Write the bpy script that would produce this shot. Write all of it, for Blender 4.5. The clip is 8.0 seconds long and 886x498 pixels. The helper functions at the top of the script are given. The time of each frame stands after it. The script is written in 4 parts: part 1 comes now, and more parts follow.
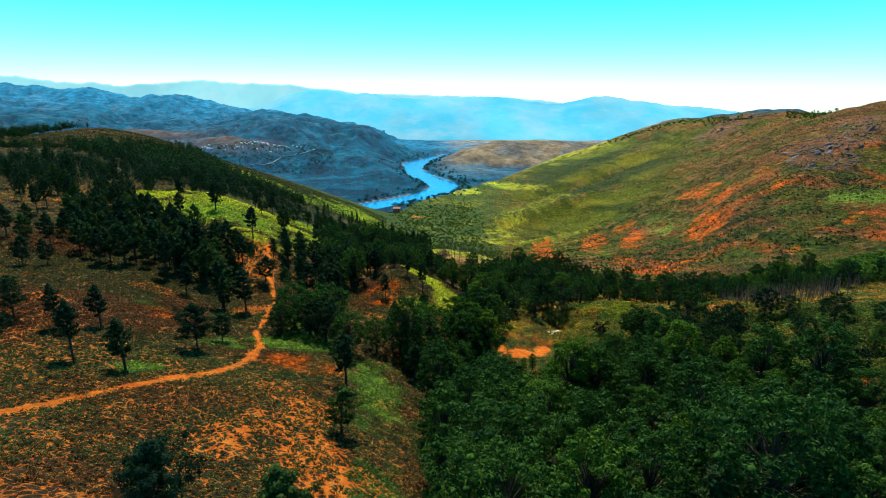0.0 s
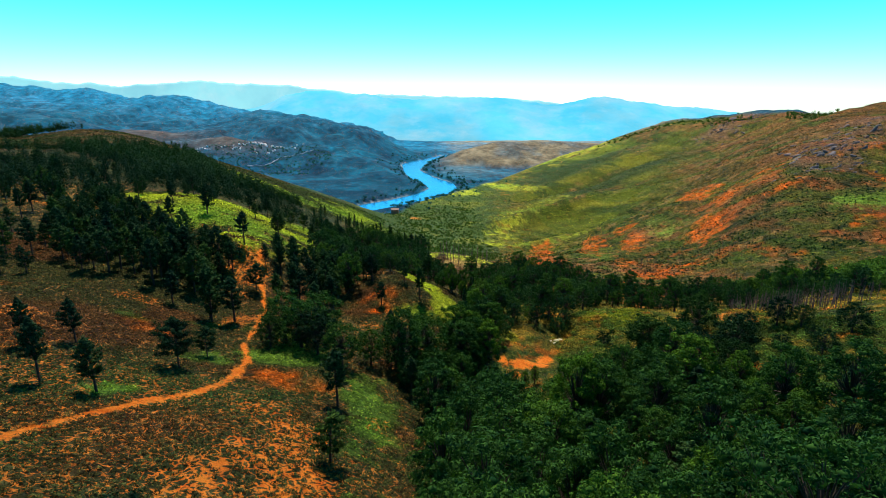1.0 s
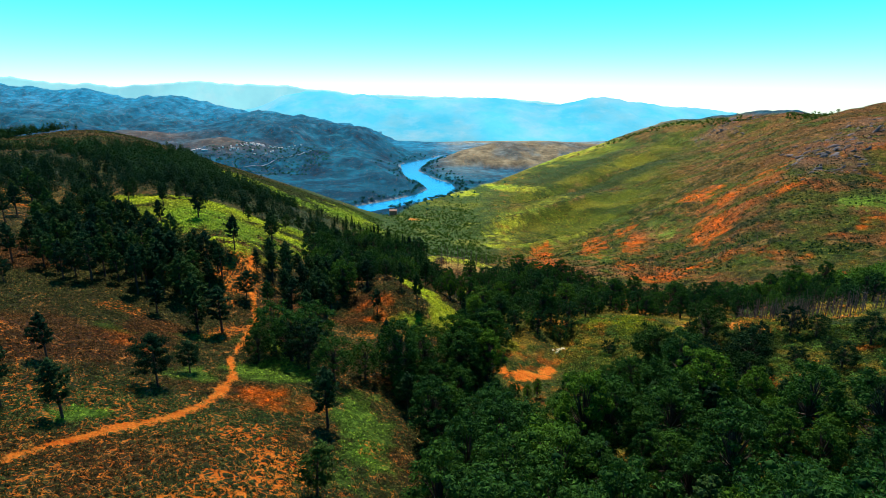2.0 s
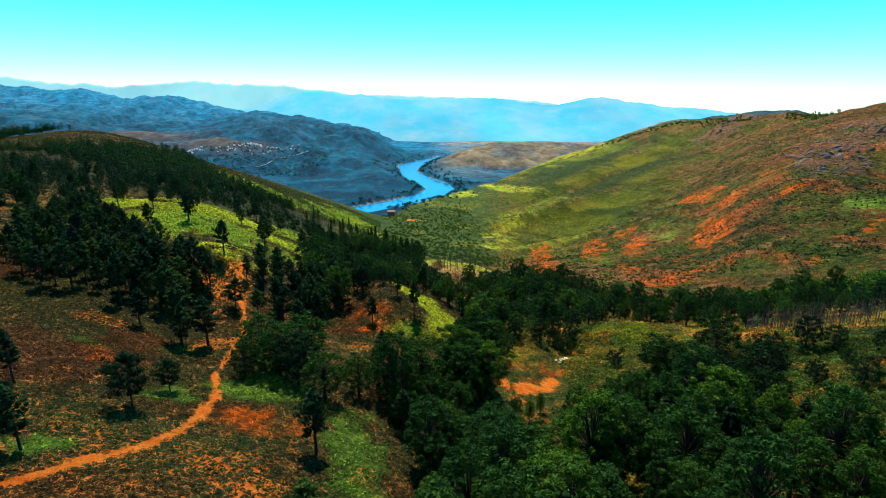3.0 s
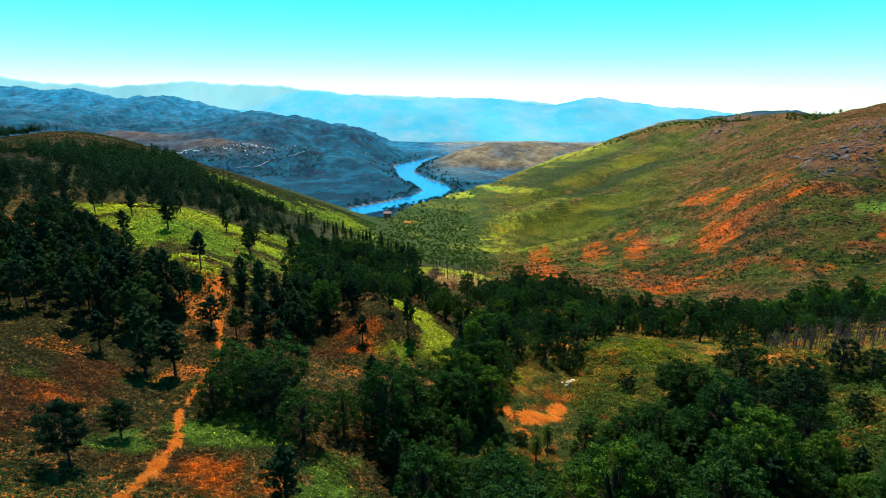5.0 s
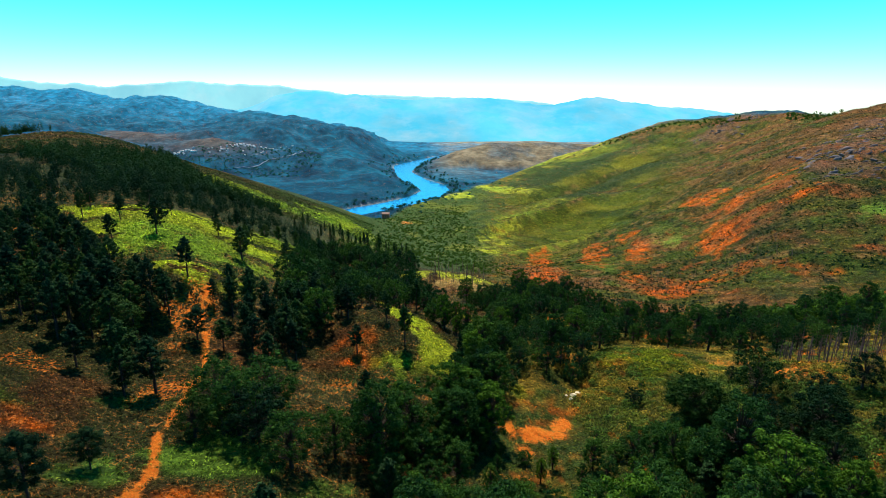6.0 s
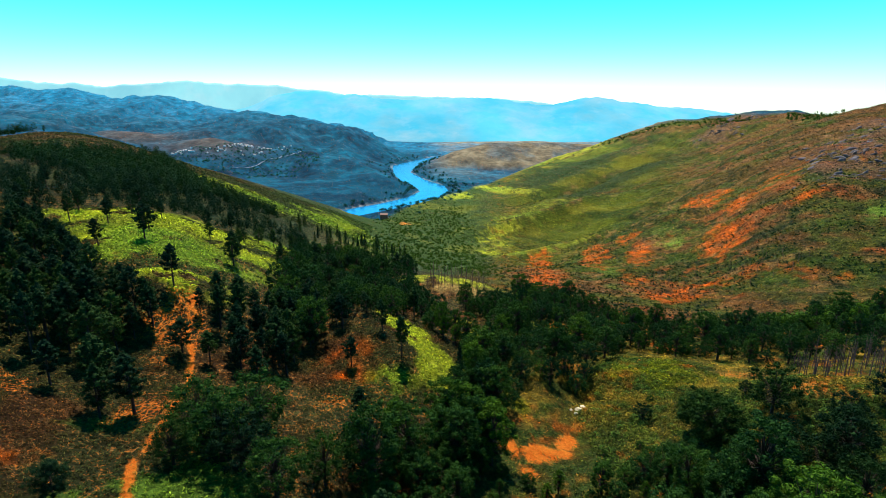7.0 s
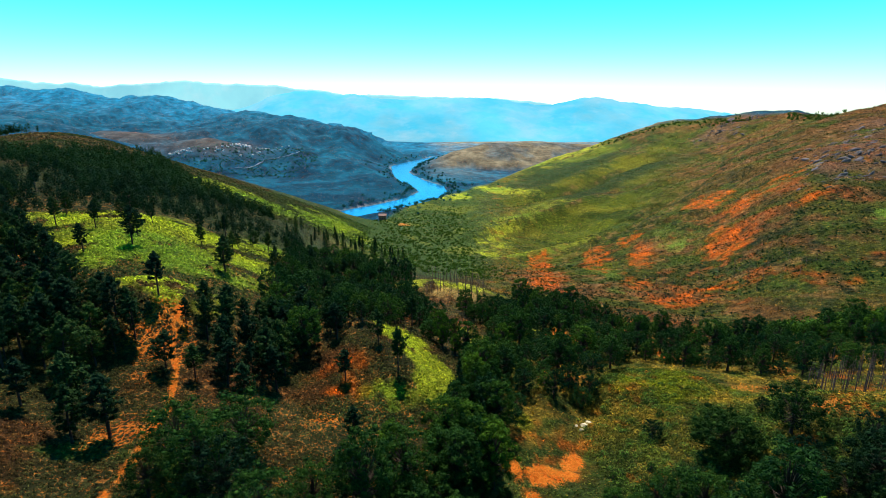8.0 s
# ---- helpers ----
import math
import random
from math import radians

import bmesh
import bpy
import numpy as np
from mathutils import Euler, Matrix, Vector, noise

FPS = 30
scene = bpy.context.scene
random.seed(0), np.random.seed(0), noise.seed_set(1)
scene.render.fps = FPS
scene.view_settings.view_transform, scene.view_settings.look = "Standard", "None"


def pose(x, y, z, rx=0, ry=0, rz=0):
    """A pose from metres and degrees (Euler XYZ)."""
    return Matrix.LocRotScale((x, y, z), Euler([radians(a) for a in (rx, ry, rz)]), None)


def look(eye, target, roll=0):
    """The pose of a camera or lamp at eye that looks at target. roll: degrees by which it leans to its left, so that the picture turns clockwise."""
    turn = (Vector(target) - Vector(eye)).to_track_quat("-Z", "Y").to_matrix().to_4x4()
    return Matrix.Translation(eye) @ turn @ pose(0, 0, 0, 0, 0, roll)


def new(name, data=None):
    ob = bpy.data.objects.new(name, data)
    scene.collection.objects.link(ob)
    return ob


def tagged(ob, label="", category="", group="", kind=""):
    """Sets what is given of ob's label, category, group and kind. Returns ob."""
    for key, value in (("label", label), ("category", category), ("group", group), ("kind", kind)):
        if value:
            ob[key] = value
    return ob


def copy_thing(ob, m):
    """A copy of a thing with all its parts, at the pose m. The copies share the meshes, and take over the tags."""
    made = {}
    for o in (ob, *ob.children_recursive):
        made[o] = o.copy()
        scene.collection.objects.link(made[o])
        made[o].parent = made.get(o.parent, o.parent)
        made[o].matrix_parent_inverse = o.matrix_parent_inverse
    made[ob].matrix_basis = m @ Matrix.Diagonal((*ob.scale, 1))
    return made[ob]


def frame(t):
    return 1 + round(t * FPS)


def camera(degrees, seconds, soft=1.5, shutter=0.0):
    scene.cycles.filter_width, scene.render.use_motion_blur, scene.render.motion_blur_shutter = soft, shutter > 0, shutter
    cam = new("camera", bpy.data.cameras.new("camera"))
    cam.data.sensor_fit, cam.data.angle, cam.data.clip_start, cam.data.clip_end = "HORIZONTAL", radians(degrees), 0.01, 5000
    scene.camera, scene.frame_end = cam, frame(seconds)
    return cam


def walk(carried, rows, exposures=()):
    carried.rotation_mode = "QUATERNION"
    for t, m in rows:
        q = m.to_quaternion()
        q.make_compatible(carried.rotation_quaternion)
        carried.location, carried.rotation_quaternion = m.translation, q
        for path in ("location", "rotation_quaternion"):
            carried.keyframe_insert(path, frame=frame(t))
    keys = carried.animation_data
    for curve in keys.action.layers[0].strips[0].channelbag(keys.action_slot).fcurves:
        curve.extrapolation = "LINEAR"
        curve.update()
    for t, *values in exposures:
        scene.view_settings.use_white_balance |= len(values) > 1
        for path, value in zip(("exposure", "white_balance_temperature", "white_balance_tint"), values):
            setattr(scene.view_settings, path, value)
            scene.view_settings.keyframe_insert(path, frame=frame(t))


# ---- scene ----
# camera and its flight
cam = camera(79.0, 8.0, soft=0.4)
ROWS = [
    (0.00, 0.00, 0.00, 60.00, 0.000, -15.097, 0.000),
    (0.50, 0.09, 3.70, 59.96, -0.083, -15.059, -0.016),
    (1.00, 0.18, 7.41, 59.92, -0.170, -15.029, -0.031),
    (1.50, 0.27, 11.12, 59.89, -0.259, -15.005, -0.044),
    (2.25, 0.40, 16.70, 59.85, -0.394, -14.979, -0.062),
    (3.00, 0.53, 22.30, 59.83, -0.528, -14.965, -0.075),
    (3.50, 0.62, 26.04, 59.82, -0.615, -14.960, -0.080),
    (4.00, 0.71, 29.78, 59.82, -0.698, -14.959, -0.081),
    (4.50, 0.80, 33.54, 59.83, -0.776, -14.959, -0.080),
    (5.25, 0.94, 39.18, 59.85, -0.882, -14.964, -0.069),
    (6.00, 1.07, 44.84, 59.88, -0.972, -14.970, -0.048),
    (6.50, 1.16, 48.62, 59.92, -1.020, -14.975, -0.027),
    (7.00, 1.25, 52.41, 59.95, -1.057, -14.978, -0.001),
    (7.50, 1.35, 56.20, 60.00, -1.083, -14.980, 0.031),
    (8.00, 1.44, 60.00, 60.05, -1.096, -14.979, 0.070),
]
walk(cam, [(t, pose(x, y, z, 0, 0, yaw) @ pose(0, 0, 0, 90 + pitch, 0, -roll)) for t, x, y, z, yaw, pitch, roll in ROWS],
     exposures=[(0.0, 0.8), (8.0, 0.8)])

# ---- sky and sun ----
SUN_UP, SUN_TURN = 60.0, -8.0  # elevation; azimuth, degrees to the right of straight ahead
world = bpy.data.worlds.new("sky")
scene.world = world
world.use_nodes = True
wn, wl = world.node_tree.nodes, world.node_tree.links
wn.clear()
w_out = wn.new("ShaderNodeOutputWorld")
w_bg = wn.new("ShaderNodeBackground")
w_sky = wn.new("ShaderNodeTexSky")
w_sat = wn.new("ShaderNodeHueSaturation")
w_sky.sky_type, w_sky.sun_disc = "NISHITA", False
w_sky.sun_elevation, w_sky.sun_rotation = radians(SUN_UP), radians(SUN_TURN)
w_sky.altitude, w_sky.air_density, w_sky.dust_density, w_sky.ozone_density = 300, 1.0, 0.2, 1.0
w_sat.inputs["Hue"].default_value = 0.46
w_sat.inputs["Saturation"].default_value = 1.08
w_sat.inputs["Value"].default_value = 0.22
w_bg.inputs["Strength"].default_value = 0.1
w_gamma = wn.new("ShaderNodeGamma")
w_gamma.inputs["Gamma"].default_value = 1.85
w_tint = wn.new("ShaderNodeMix")
w_tint.data_type, w_tint.blend_type = "RGBA", "MULTIPLY"
w_tint.inputs[0].default_value = 1.0
w_tint.inputs[7].default_value = (0.74, 0.93, 1.22, 1)
wl.new(w_sky.outputs[0], w_tint.inputs[6])
wl.new(w_tint.outputs[2], w_gamma.inputs["Color"])
wl.new(w_gamma.outputs[0], w_sat.inputs["Color"])
wl.new(w_sat.outputs[0], w_bg.inputs["Color"])
wl.new(w_bg.outputs[0], w_out.inputs["Surface"])

sun = new("sun", bpy.data.lights.new("sun", "SUN"))
sun.data.energy, sun.data.angle, sun.data.color = 4.5, radians(0.5), (1.0, 0.95, 0.86)
sun.matrix_world = look((400 * math.sin(radians(SUN_TURN)), 400 * math.cos(radians(SUN_TURN)), 400 * math.tan(radians(SUN_UP))), (0, 0, 0))

# ---- land form ----
ACROSS = [-1.1, -0.8, -0.6, -0.4, -0.2, -0.05, 0.1, 0.25, 0.45, 0.65, 0.9]  # bearing: x over y
# cross-sections of the valley: distance ahead, then the height at each bearing
NEAR_SECTIONS = [
    (40, 27, 25, 22, 19, 17, 16, 16, 16, 16, 18, 19),
    (80, 20, 18, 15, 12, 6, 0, -3, -3, -1, 4, 8),
    (120, 17, 15, 10, 4, 0, -8, -13, -13, -8, 0, 6),
    (160, 19, 14, 9, 0, -6, -11, -18, -18, -12, -5, 3),
    (210, 21, 16, 7, 5, -11, -11, -21, -23, -22, -17, -8),
    (280, 23, 19, 11, 9, -19, -27, -32, -34, -38, -24, -8),
    (380, 24, 17, 12, -3, -34, -42, -53, -57, -53, -13, 4),
]
FAR_SECTIONS = [
    (520, 27, 18, 16, -8, -52, -77, -88, -86, -61, 6, 22),
    (700, 35, 22, 28, -16, -72, -113, -128, -116, -53, 8, 48),
    (900, 52, 34, 24, -25, -89, -141, -153, -135, -59, 20, 96),
    (1150, 81, 48, 17, -43, -125, -165, -151, -125, -66, 46, 161),
    (1450, 124, 70, 19, -56, -144, -170, -167, -124, -19, 126, 247),
    (1900, 206, 121, 47, -43, -129, -164, -157, -89, 76, 244, 393),
]
# where the near land crests, by bearing
CREST_AT = [-1.1, -0.65, -0.4, -0.15, -0.09, -0.02, 0.05, 0.12, 0.22, 0.29, 0.42, 0.53, 0.64, 0.7, 0.83, 1.0]
CREST_FAR = [690, 725, 800, 965, 1080, 1350, 1450, 1700, 1950, 1900, 1700, 1435, 1180, 980, 820, 780]
# small spurs, knolls and hollows: x, y, height, half length, half width, turn
MOUNDS = [
    (-14, 196, 5.0, 26, 11, -35),
    (70, 205, 3.5, 26, 16, 20),
    (38, 172, -3.0, 14, 7, 60),
    (12, 338, 8.0, 30, 20, 0),
    (205, 1010, 20.0, 170, 34, 25),
    (330, 1320, -26.0, 210, 60, 22),
    (170, 740, 11.0, 110, 22, 22),
    (330, 800, -12.0, 130, 30, 30),
    (420, 1050, 10.0, 150, 28, 28),
    (-72, 203, 9.5, 26, 20, 20),
    (-50, 150, 3.0, 12, 9, 90),
    (-24, 226, 5.5, 20, 10, -50),
    (90, 168, 6.0, 18, 14, 0),
    (46, 194, -5.0, 9, 8, 0),
    (-92, 112, 4.5, 12, 12, 0),
]
WATER_Z = -175.0
RIVER = [(-330, 1060, 40), (-165, 1268, 42), (-95, 1352, 40), (-30, 1445, 40), (6, 1560, 42), (-10, 1660, 45), (-64, 1790, 42), (-113, 2010, 32),
         (-112, 2220, 50), (-76, 2340, 38), (-20, 2510, 30), (90, 2700, 30)]
# far side of the river, rising to rocky heights
HEIGHTS = [(-3200, 3300, 190), (-2603, 3300, 170), (-2370, 3250, 153), (-2078, 3200, 142), (-1863, 3100, 98), (-1425, 3100, 88), (-1047, 2900, 7), (-782, 2700, 19),
      (-595, 2600, -6), (-455, 2550, -35), (-344, 2500, -58), (-217, 2500, -104), (-150, 2550, -140)]
HILL_CRESTS = [  # crest, fall, rounding, ruggedness
    (HEIGHTS, 0.17, 60, 45),
    ([(-1676, 2100, 38), (-1513, 2050, 29), (-1318, 2000, 0), (-1150, 1960, -50)], 0.30, 40, 35),
    ([(-1330, 2330, -34), (-1200, 2290, -36), (-1080, 2250, -60)], 0.25, 40, 15),
    ([(-930, 2160, -62), (-830, 2140, -60), (-740, 2120, -80)], 0.30, 30, 12),
    ([(-760, 2150, -92), (-480, 2120, -112), (-300, 1950, -125), (-200, 1750, -140)], 0.22, 40, 25),
    # bare tan hill in the river's bend
    ([(10, 2080, -145), (60, 2150, -122), (223, 2250, -87), (513, 2300, -90), (900, 2380, -106)], 0.26, 40, 9),
]


def hermite(xs, rows, x):
    """Smooth interpolation of rows (one value or one array for each of xs) at x."""
    xs = np.asarray(xs, float)
    ys = [np.broadcast_to(np.asarray(r, float), x.shape) for r in rows]
    last = len(xs) - 1
    slope = [(ys[min(i + 1, last)] - ys[max(i - 1, 0)]) / (xs[min(i + 1, last)] - xs[max(i - 1, 0)]) for i in range(len(xs))]
    x = np.clip(x, xs[0], xs[-1])
    out = np.zeros(x.shape)
    for i in range(last):
        on = (x >= xs[i]) & (x <= xs[i + 1])
        h = xs[i + 1] - xs[i]
        s = (x[on] - xs[i]) / h
        out[on] = ((2 * s**3 - 3 * s**2 + 1) * ys[i][on] + (s**3 - 2 * s**2 + s) * h * slope[i][on]
                   + (3 * s**2 - 2 * s**3) * ys[i + 1][on] + (s**3 - s**2) * h * slope[i + 1][on])
    return out


def hash2(i, j, seed):
    n = (i.astype(np.int64) * 374761393 + j.astype(np.int64) * 668265263 + seed * 974711) & 0x7FFFFFFF
    n = ((n ^ (n >> 13)) * 1274126177) & 0x7FFFFFFF
    return ((n ^ (n >> 16)) & 0xFFFF) / 65535.0


def value_noise(x, y, seed=0):
    i, j = np.floor(x), np.floor(y)
    fx, fy = x - i, y - j
    fx, fy = fx * fx * (3 - 2 * fx), fy * fy * (3 - 2 * fy)
    a, b = hash2(i, j, seed), hash2(i + 1, j, seed)
    c, d = hash2(i, j + 1, seed), hash2(i + 1, j + 1, seed)
    return (a * (1 - fx) + b * fx) * (1 - fy) + (c * (1 - fx) + d * fx) * fy


def fractal(x, y, size, octaves=4, seed=0, rough=0.5):
    """Noise from -1 to 1 with features of about that size in metres."""
    out, amount, total = np.zeros(np.shape(x)), 1.0, 0.0
    for k in range(octaves):
        turn = 0.6 * k + 0.3
        u = (x * math.cos(turn) - y * math.sin(turn)) / size * 2**k
        v = (x * math.sin(turn) + y * math.cos(turn)) / size * 2**k
        out += amount * (2 * value_noise(u + 17.3 * k, v - 9.1 * k, seed + k) - 1)
        total += amount
        amount *= rough
    return out / total


def step(lo, hi, x):
    s = np.clip((x - lo) / (hi - lo), 0, 1)
    return s * s * (3 - 2 * s)


def to_line(x, y, line):
    """Distance to a polyline and its interpolated last value there."""
    best, value = np.full(np.shape(x), 1e9), np.zeros(np.shape(x))
    for (ax, ay, *a), (bx, by, *b) in zip(line, line[1:]):
        dx, dy = bx - ax, by - ay
        s = np.clip(((x - ax) * dx + (y - ay) * dy) / (dx * dx + dy * dy), 0, 1)
        d = np.hypot(x - ax - s * dx, y - ay - s * dy)
        near = d < best
        best = np.where(near, d, best)
        if a:
            value = np.where(near, a[-1] + s * (b[-1] - a[-1]), value)
    return best, value


def oval(x, y, cx, cy, long, wide, turn):
    """1 at the middle of an oval patch, 0.37 at its edge."""
    c, s = math.cos(radians(turn)), math.sin(radians(turn))
    p, q = ((x - cx) * c + (y - cy) * s) / long, ((y - cy) * c - (x - cx) * s) / wide
    return np.exp(-(p * p + q * q))


def land(x, y):
    """Height of the land."""
    x, y = np.asarray(x, float), np.asarray(y, float)
    d = np.maximum(y, 30.0)
    u = np.clip(x / d, -1.1, 0.9)
    stations = NEAR_SECTIONS + FAR_SECTIONS
    rows = [hermite(ACROSS, r[1:], u) for r in stations]
    z = hermite([math.log(r[0]) for r in stations], rows, np.log(np.clip(d, 40, 1900)))
    for cx, cy, h, long, wide, turn in MOUNDS:
        z = z + h * oval(x, y, cx, cy, long, wide, turn)
    beyond = d - np.interp(u, CREST_AT, CREST_FAR)
    soft = np.maximum(20.0, 0.03 * d)
    z = z - 0.42 * soft * np.logaddexp(0, beyond / soft - 1.5)
    # gullies and shoulders of the open hillsides
    mid = step(300, 600, d) * step(0.1, 0.35, u)
    z = z + mid * (12 * fractal(x + 0.4 * y, y * 0.45, 190, 3, 5) + 9 * fractal(x + 0.24 * y, y * 0.3, 85, 3, 6) + 5.0 * fractal(x, y, 40, 4, 9, 0.6))
    z = z + step(60, 160, d) * 1.2 * fractal(x, y, 30, 3, 3) + 0.25 * fractal(x, y, 5, 2, 4)
    far = -166 + 7 * fractal(x, y, 260, 3, 11) + 0.02 * np.maximum(0, y - 2700)
    for line, fall, soft, rugged in HILL_CRESTS:
        off, top = to_line(x, y, line)
        ribs = fractal(x, y, 330, 4, 21, 0.55)
        h = top - fall * (np.sqrt(off * off + soft * soft) - soft) * (1 + 0.6 * ribs) + np.minimum(off, 140) * 0.0036 * rugged * ribs + rugged * fractal(x, y, 190, 5, 31, 0.6)
        far = np.maximum(far, h)
    far = np.where(y > 900, far, -400.0)
    z = np.maximum(z, far)
    off, half = to_line(x, y, RIVER)
    shore = off - half * (1 + 0.12 * fractal(x, y, 90, 2, 41))
    bed = np.where(shore > 0, WATER_Z + 1.0 + 0.3 * shore + 0.0006 * shore**2, WATER_Z + np.maximum(-8, shore * 0.3))
    return np.where(y > 950, np.minimum(z, np.maximum(bed, WATER_Z - 8)), z)


# ---- materials ----
def material(name, rough=0.8, spec=0.3):
    m = bpy.data.materials.new(name)
    m.use_nodes = True
    b = m.node_tree.nodes["Principled BSDF"]
    b.inputs["Roughness"].default_value = rough
    b.inputs["Specular IOR Level"].default_value = spec
    return m, m.node_tree.nodes, m.node_tree.links, b


def mix(nodes, links, kind, fac, a, b):
    n = nodes.new("ShaderNodeMix")
    n.data_type, n.blend_type = "RGBA", kind
    for key, v in (("Factor", fac), ("A", a), ("B", b)):
        sock = [s for s in n.inputs if s.name == key and (s.type == "VALUE" if key == "Factor" else s.type == "RGBA")][0]
        if isinstance(v, (int, float)):
            sock.default_value = v
        elif isinstance(v, tuple):
            sock.default_value = (*v, 1)
        else:
            links.new(v, sock)
    return [s for s in n.outputs if s.type == "RGBA"][0]


def ramp(nodes, links, value, stops):
    n = nodes.new("ShaderNodeValToRGB")
    links.new(value, n.inputs[0])
    e = n.color_ramp.elements
    while len(e) < len(stops):
        e.new(0.5)
    for el, (pos, c) in zip(e, stops):
        el.position = pos
        el.color = (c, c, c, 1) if isinstance(c, (int, float)) else (*c, 1)
    return n.outputs[0]


def noise_at(nodes, links, scale, detail=4, rough=0.6, vector=None):
    n = nodes.new("ShaderNodeTexNoise")
    n.inputs["Scale"].default_value, n.inputs["Detail"].default_value, n.inputs["Roughness"].default_value = scale, detail, rough
    if vector:
        links.new(vector, n.inputs["Vector"])
    return n.outputs["Fac"]


def math_node(nodes, links, op, a, b):
    n = nodes.new("ShaderNodeMath")
    n.operation, n.use_clamp = op, False
    for i, v in enumerate((a, b)):
        if isinstance(v, (int, float)):
            n.inputs[i].default_value = v
        else:
            links.new(v, n.inputs[i])
    return n.outputs[0]


def bump(nodes, links, bsdf, height, strength, distance):
    n = nodes.new("ShaderNodeBump")
    n.inputs["Strength"].default_value, n.inputs["Distance"].default_value = strength, distance
    links.new(height, n.inputs["Height"])
    links.new(n.outputs[0], bsdf.inputs["Normal"])


# trodden terraces along the contours: steps a metre of height, then waves (per metre of x, of y, amount) that bend them
TERRACE = [3.0, (0.09, 0.06, 0.5), (-0.05, 0.16, 0.35), (0.43, 0.23, 0.3), (0.95, -0.6, 0.22), (-0.5, 1.3, 0.18)]


def terrace(x, y, z):
    """0 in the middle of a trodden line, 0.5 between two of them."""
    level = TERRACE[0] * z + sum(amount * np.sin(a * x + b * y) for a, b, amount in TERRACE[1:])
    return abs(level - np.floor(level) - 0.5)


def ground_material():
    """Heath: tussocks with soil showing between them, over the cover's own colour."""
    m, n, l, b = material("heath_ground", 0.95, 0.05)
    pos = n.new("ShaderNodeNewGeometry").outputs["Position"]
    cover = n.new("ShaderNodeAttribute")
    cover.attribute_name = "cover"
    soil = n.new("ShaderNodeAttribute")
    soil.attribute_name = "soil"
    calm = n.new("ShaderNodeAttribute")
    calm.attribute_name = "calm"
    lively = math_node(n, l, "SUBTRACT", 1.0, calm.outputs["Fac"])
    warp = n.new("ShaderNodeTexNoise")
    warp.inputs["Scale"].default_value = 0.8
    warp.inputs["Detail"].default_value = 4
    shift = n.new("ShaderNodeVectorMath")
    shift.operation = "MULTIPLY_ADD"
    l.new(warp.outputs["Color"], shift.inputs[0])
    l.new(pos, warp.inputs["Vector"])
    shift.inputs[1].default_value = (2.4, 2.4, 0)
    l.new(pos, shift.inputs[2])
    flat = n.new("ShaderNodeVectorMath")
    flat.operation = "MULTIPLY"
    l.new(shift.outputs[0], flat.inputs[0])
    flat.inputs[1].default_value = (1.0, 0.62, 0.0)
    edge = n.new("ShaderNodeTexVoronoi")
    edge.feature = "DISTANCE_TO_EDGE"
    edge.inputs["Scale"].default_value = 1.0
    l.new(flat.outputs[0], edge.inputs["Vector"])
    cell = n.new("ShaderNodeTexVoronoi")
    cell.inputs["Scale"].default_value = 1.0
    l.new(flat.outputs[0], cell.inputs["Vector"])
    fine = noise_at(n, l, 1.6, 5, 0.7, pos)
    mid = noise_at(n, l, 0.3, 8, 0.8, pos)
    broad = noise_at(n, l, 0.05, 4, 0.6, pos)
    c = mix(n, l, "MULTIPLY", lively, cover.outputs["Color"], ramp(n, l, fine, [(0.25, 0.4), (0.5, 0.95), (0.75, 1.7)]))
    c = mix(n, l, "MULTIPLY", math_node(n, l, "MULTIPLY", lively, 0.9), c, ramp(n, l, mid, [(0.33, 0.18), (0.5, 0.85), (0.68, 2.3)]))
    c = mix(n, l, "MULTIPLY", 0.7, c, ramp(n, l, broad, [(0.3, 0.6), (0.7, 1.4)]))
    # far slopes: woods and clearings
    stand = noise_at(n, l, 0.022, 8, 0.68, pos)
    c = mix(n, l, "MULTIPLY", calm.outputs["Fac"], c, ramp(n, l, stand, [(0.36, 0.5), (0.5, 0.95), (0.66, 1.55)]))
    # gaps between the tussocks widen where the soil is barer
    gap = math_node(n, l, "SUBTRACT", math_node(n, l, "MULTIPLY", soil.outputs["Fac"], 0.2), edge.outputs["Distance"])
    gap = math_node(n, l, "ADD", gap, math_node(n, l, "MULTIPLY", math_node(n, l, "SUBTRACT", fine, 0.52), 0.34))
    gap = math_node(n, l, "ADD", gap, math_node(n, l, "MULTIPLY", math_node(n, l, "SUBTRACT", mid, 0.52), 0.45))
    gap = ramp(n, l, math_node(n, l, "MULTIPLY", gap, 7.0), [(0.0, 0.0), (0.7, 1.0)])
    # narrow trodden terraces along the contours
    xyz = n.new("ShaderNodeSeparateXYZ")
    l.new(pos, xyz.inputs[0])
    px, py, pz = xyz.outputs
    wave = lambda a, b: math_node(n, l, "SINE", math_node(n, l, "ADD", math_node(n, l, "MULTIPLY", px, a), math_node(n, l, "MULTIPLY", py, b)), 0.0)
    level = math_node(n, l, "MULTIPLY", pz, TERRACE[0])
    for ka, kb, amount in TERRACE[1:]:
        level = math_node(n, l, "ADD", level, math_node(n, l, "MULTIPLY", wave(ka, kb), amount))
    away = math_node(n, l, "ABSOLUTE", math_node(n, l, "SUBTRACT", math_node(n, l, "FRACT", level, 0.0), 0.5), 0.0)
    path = math_node(n, l, "SUBTRACT", 0.07, away)
    path = math_node(n, l, "ADD", path, math_node(n, l, "MULTIPLY", math_node(n, l, "SUBTRACT", mid, 0.53), 1.3))
    path = ramp(n, l, math_node(n, l, "MULTIPLY", path, 9.0), [(0.0, 0.0), (0.8, 1.0)])
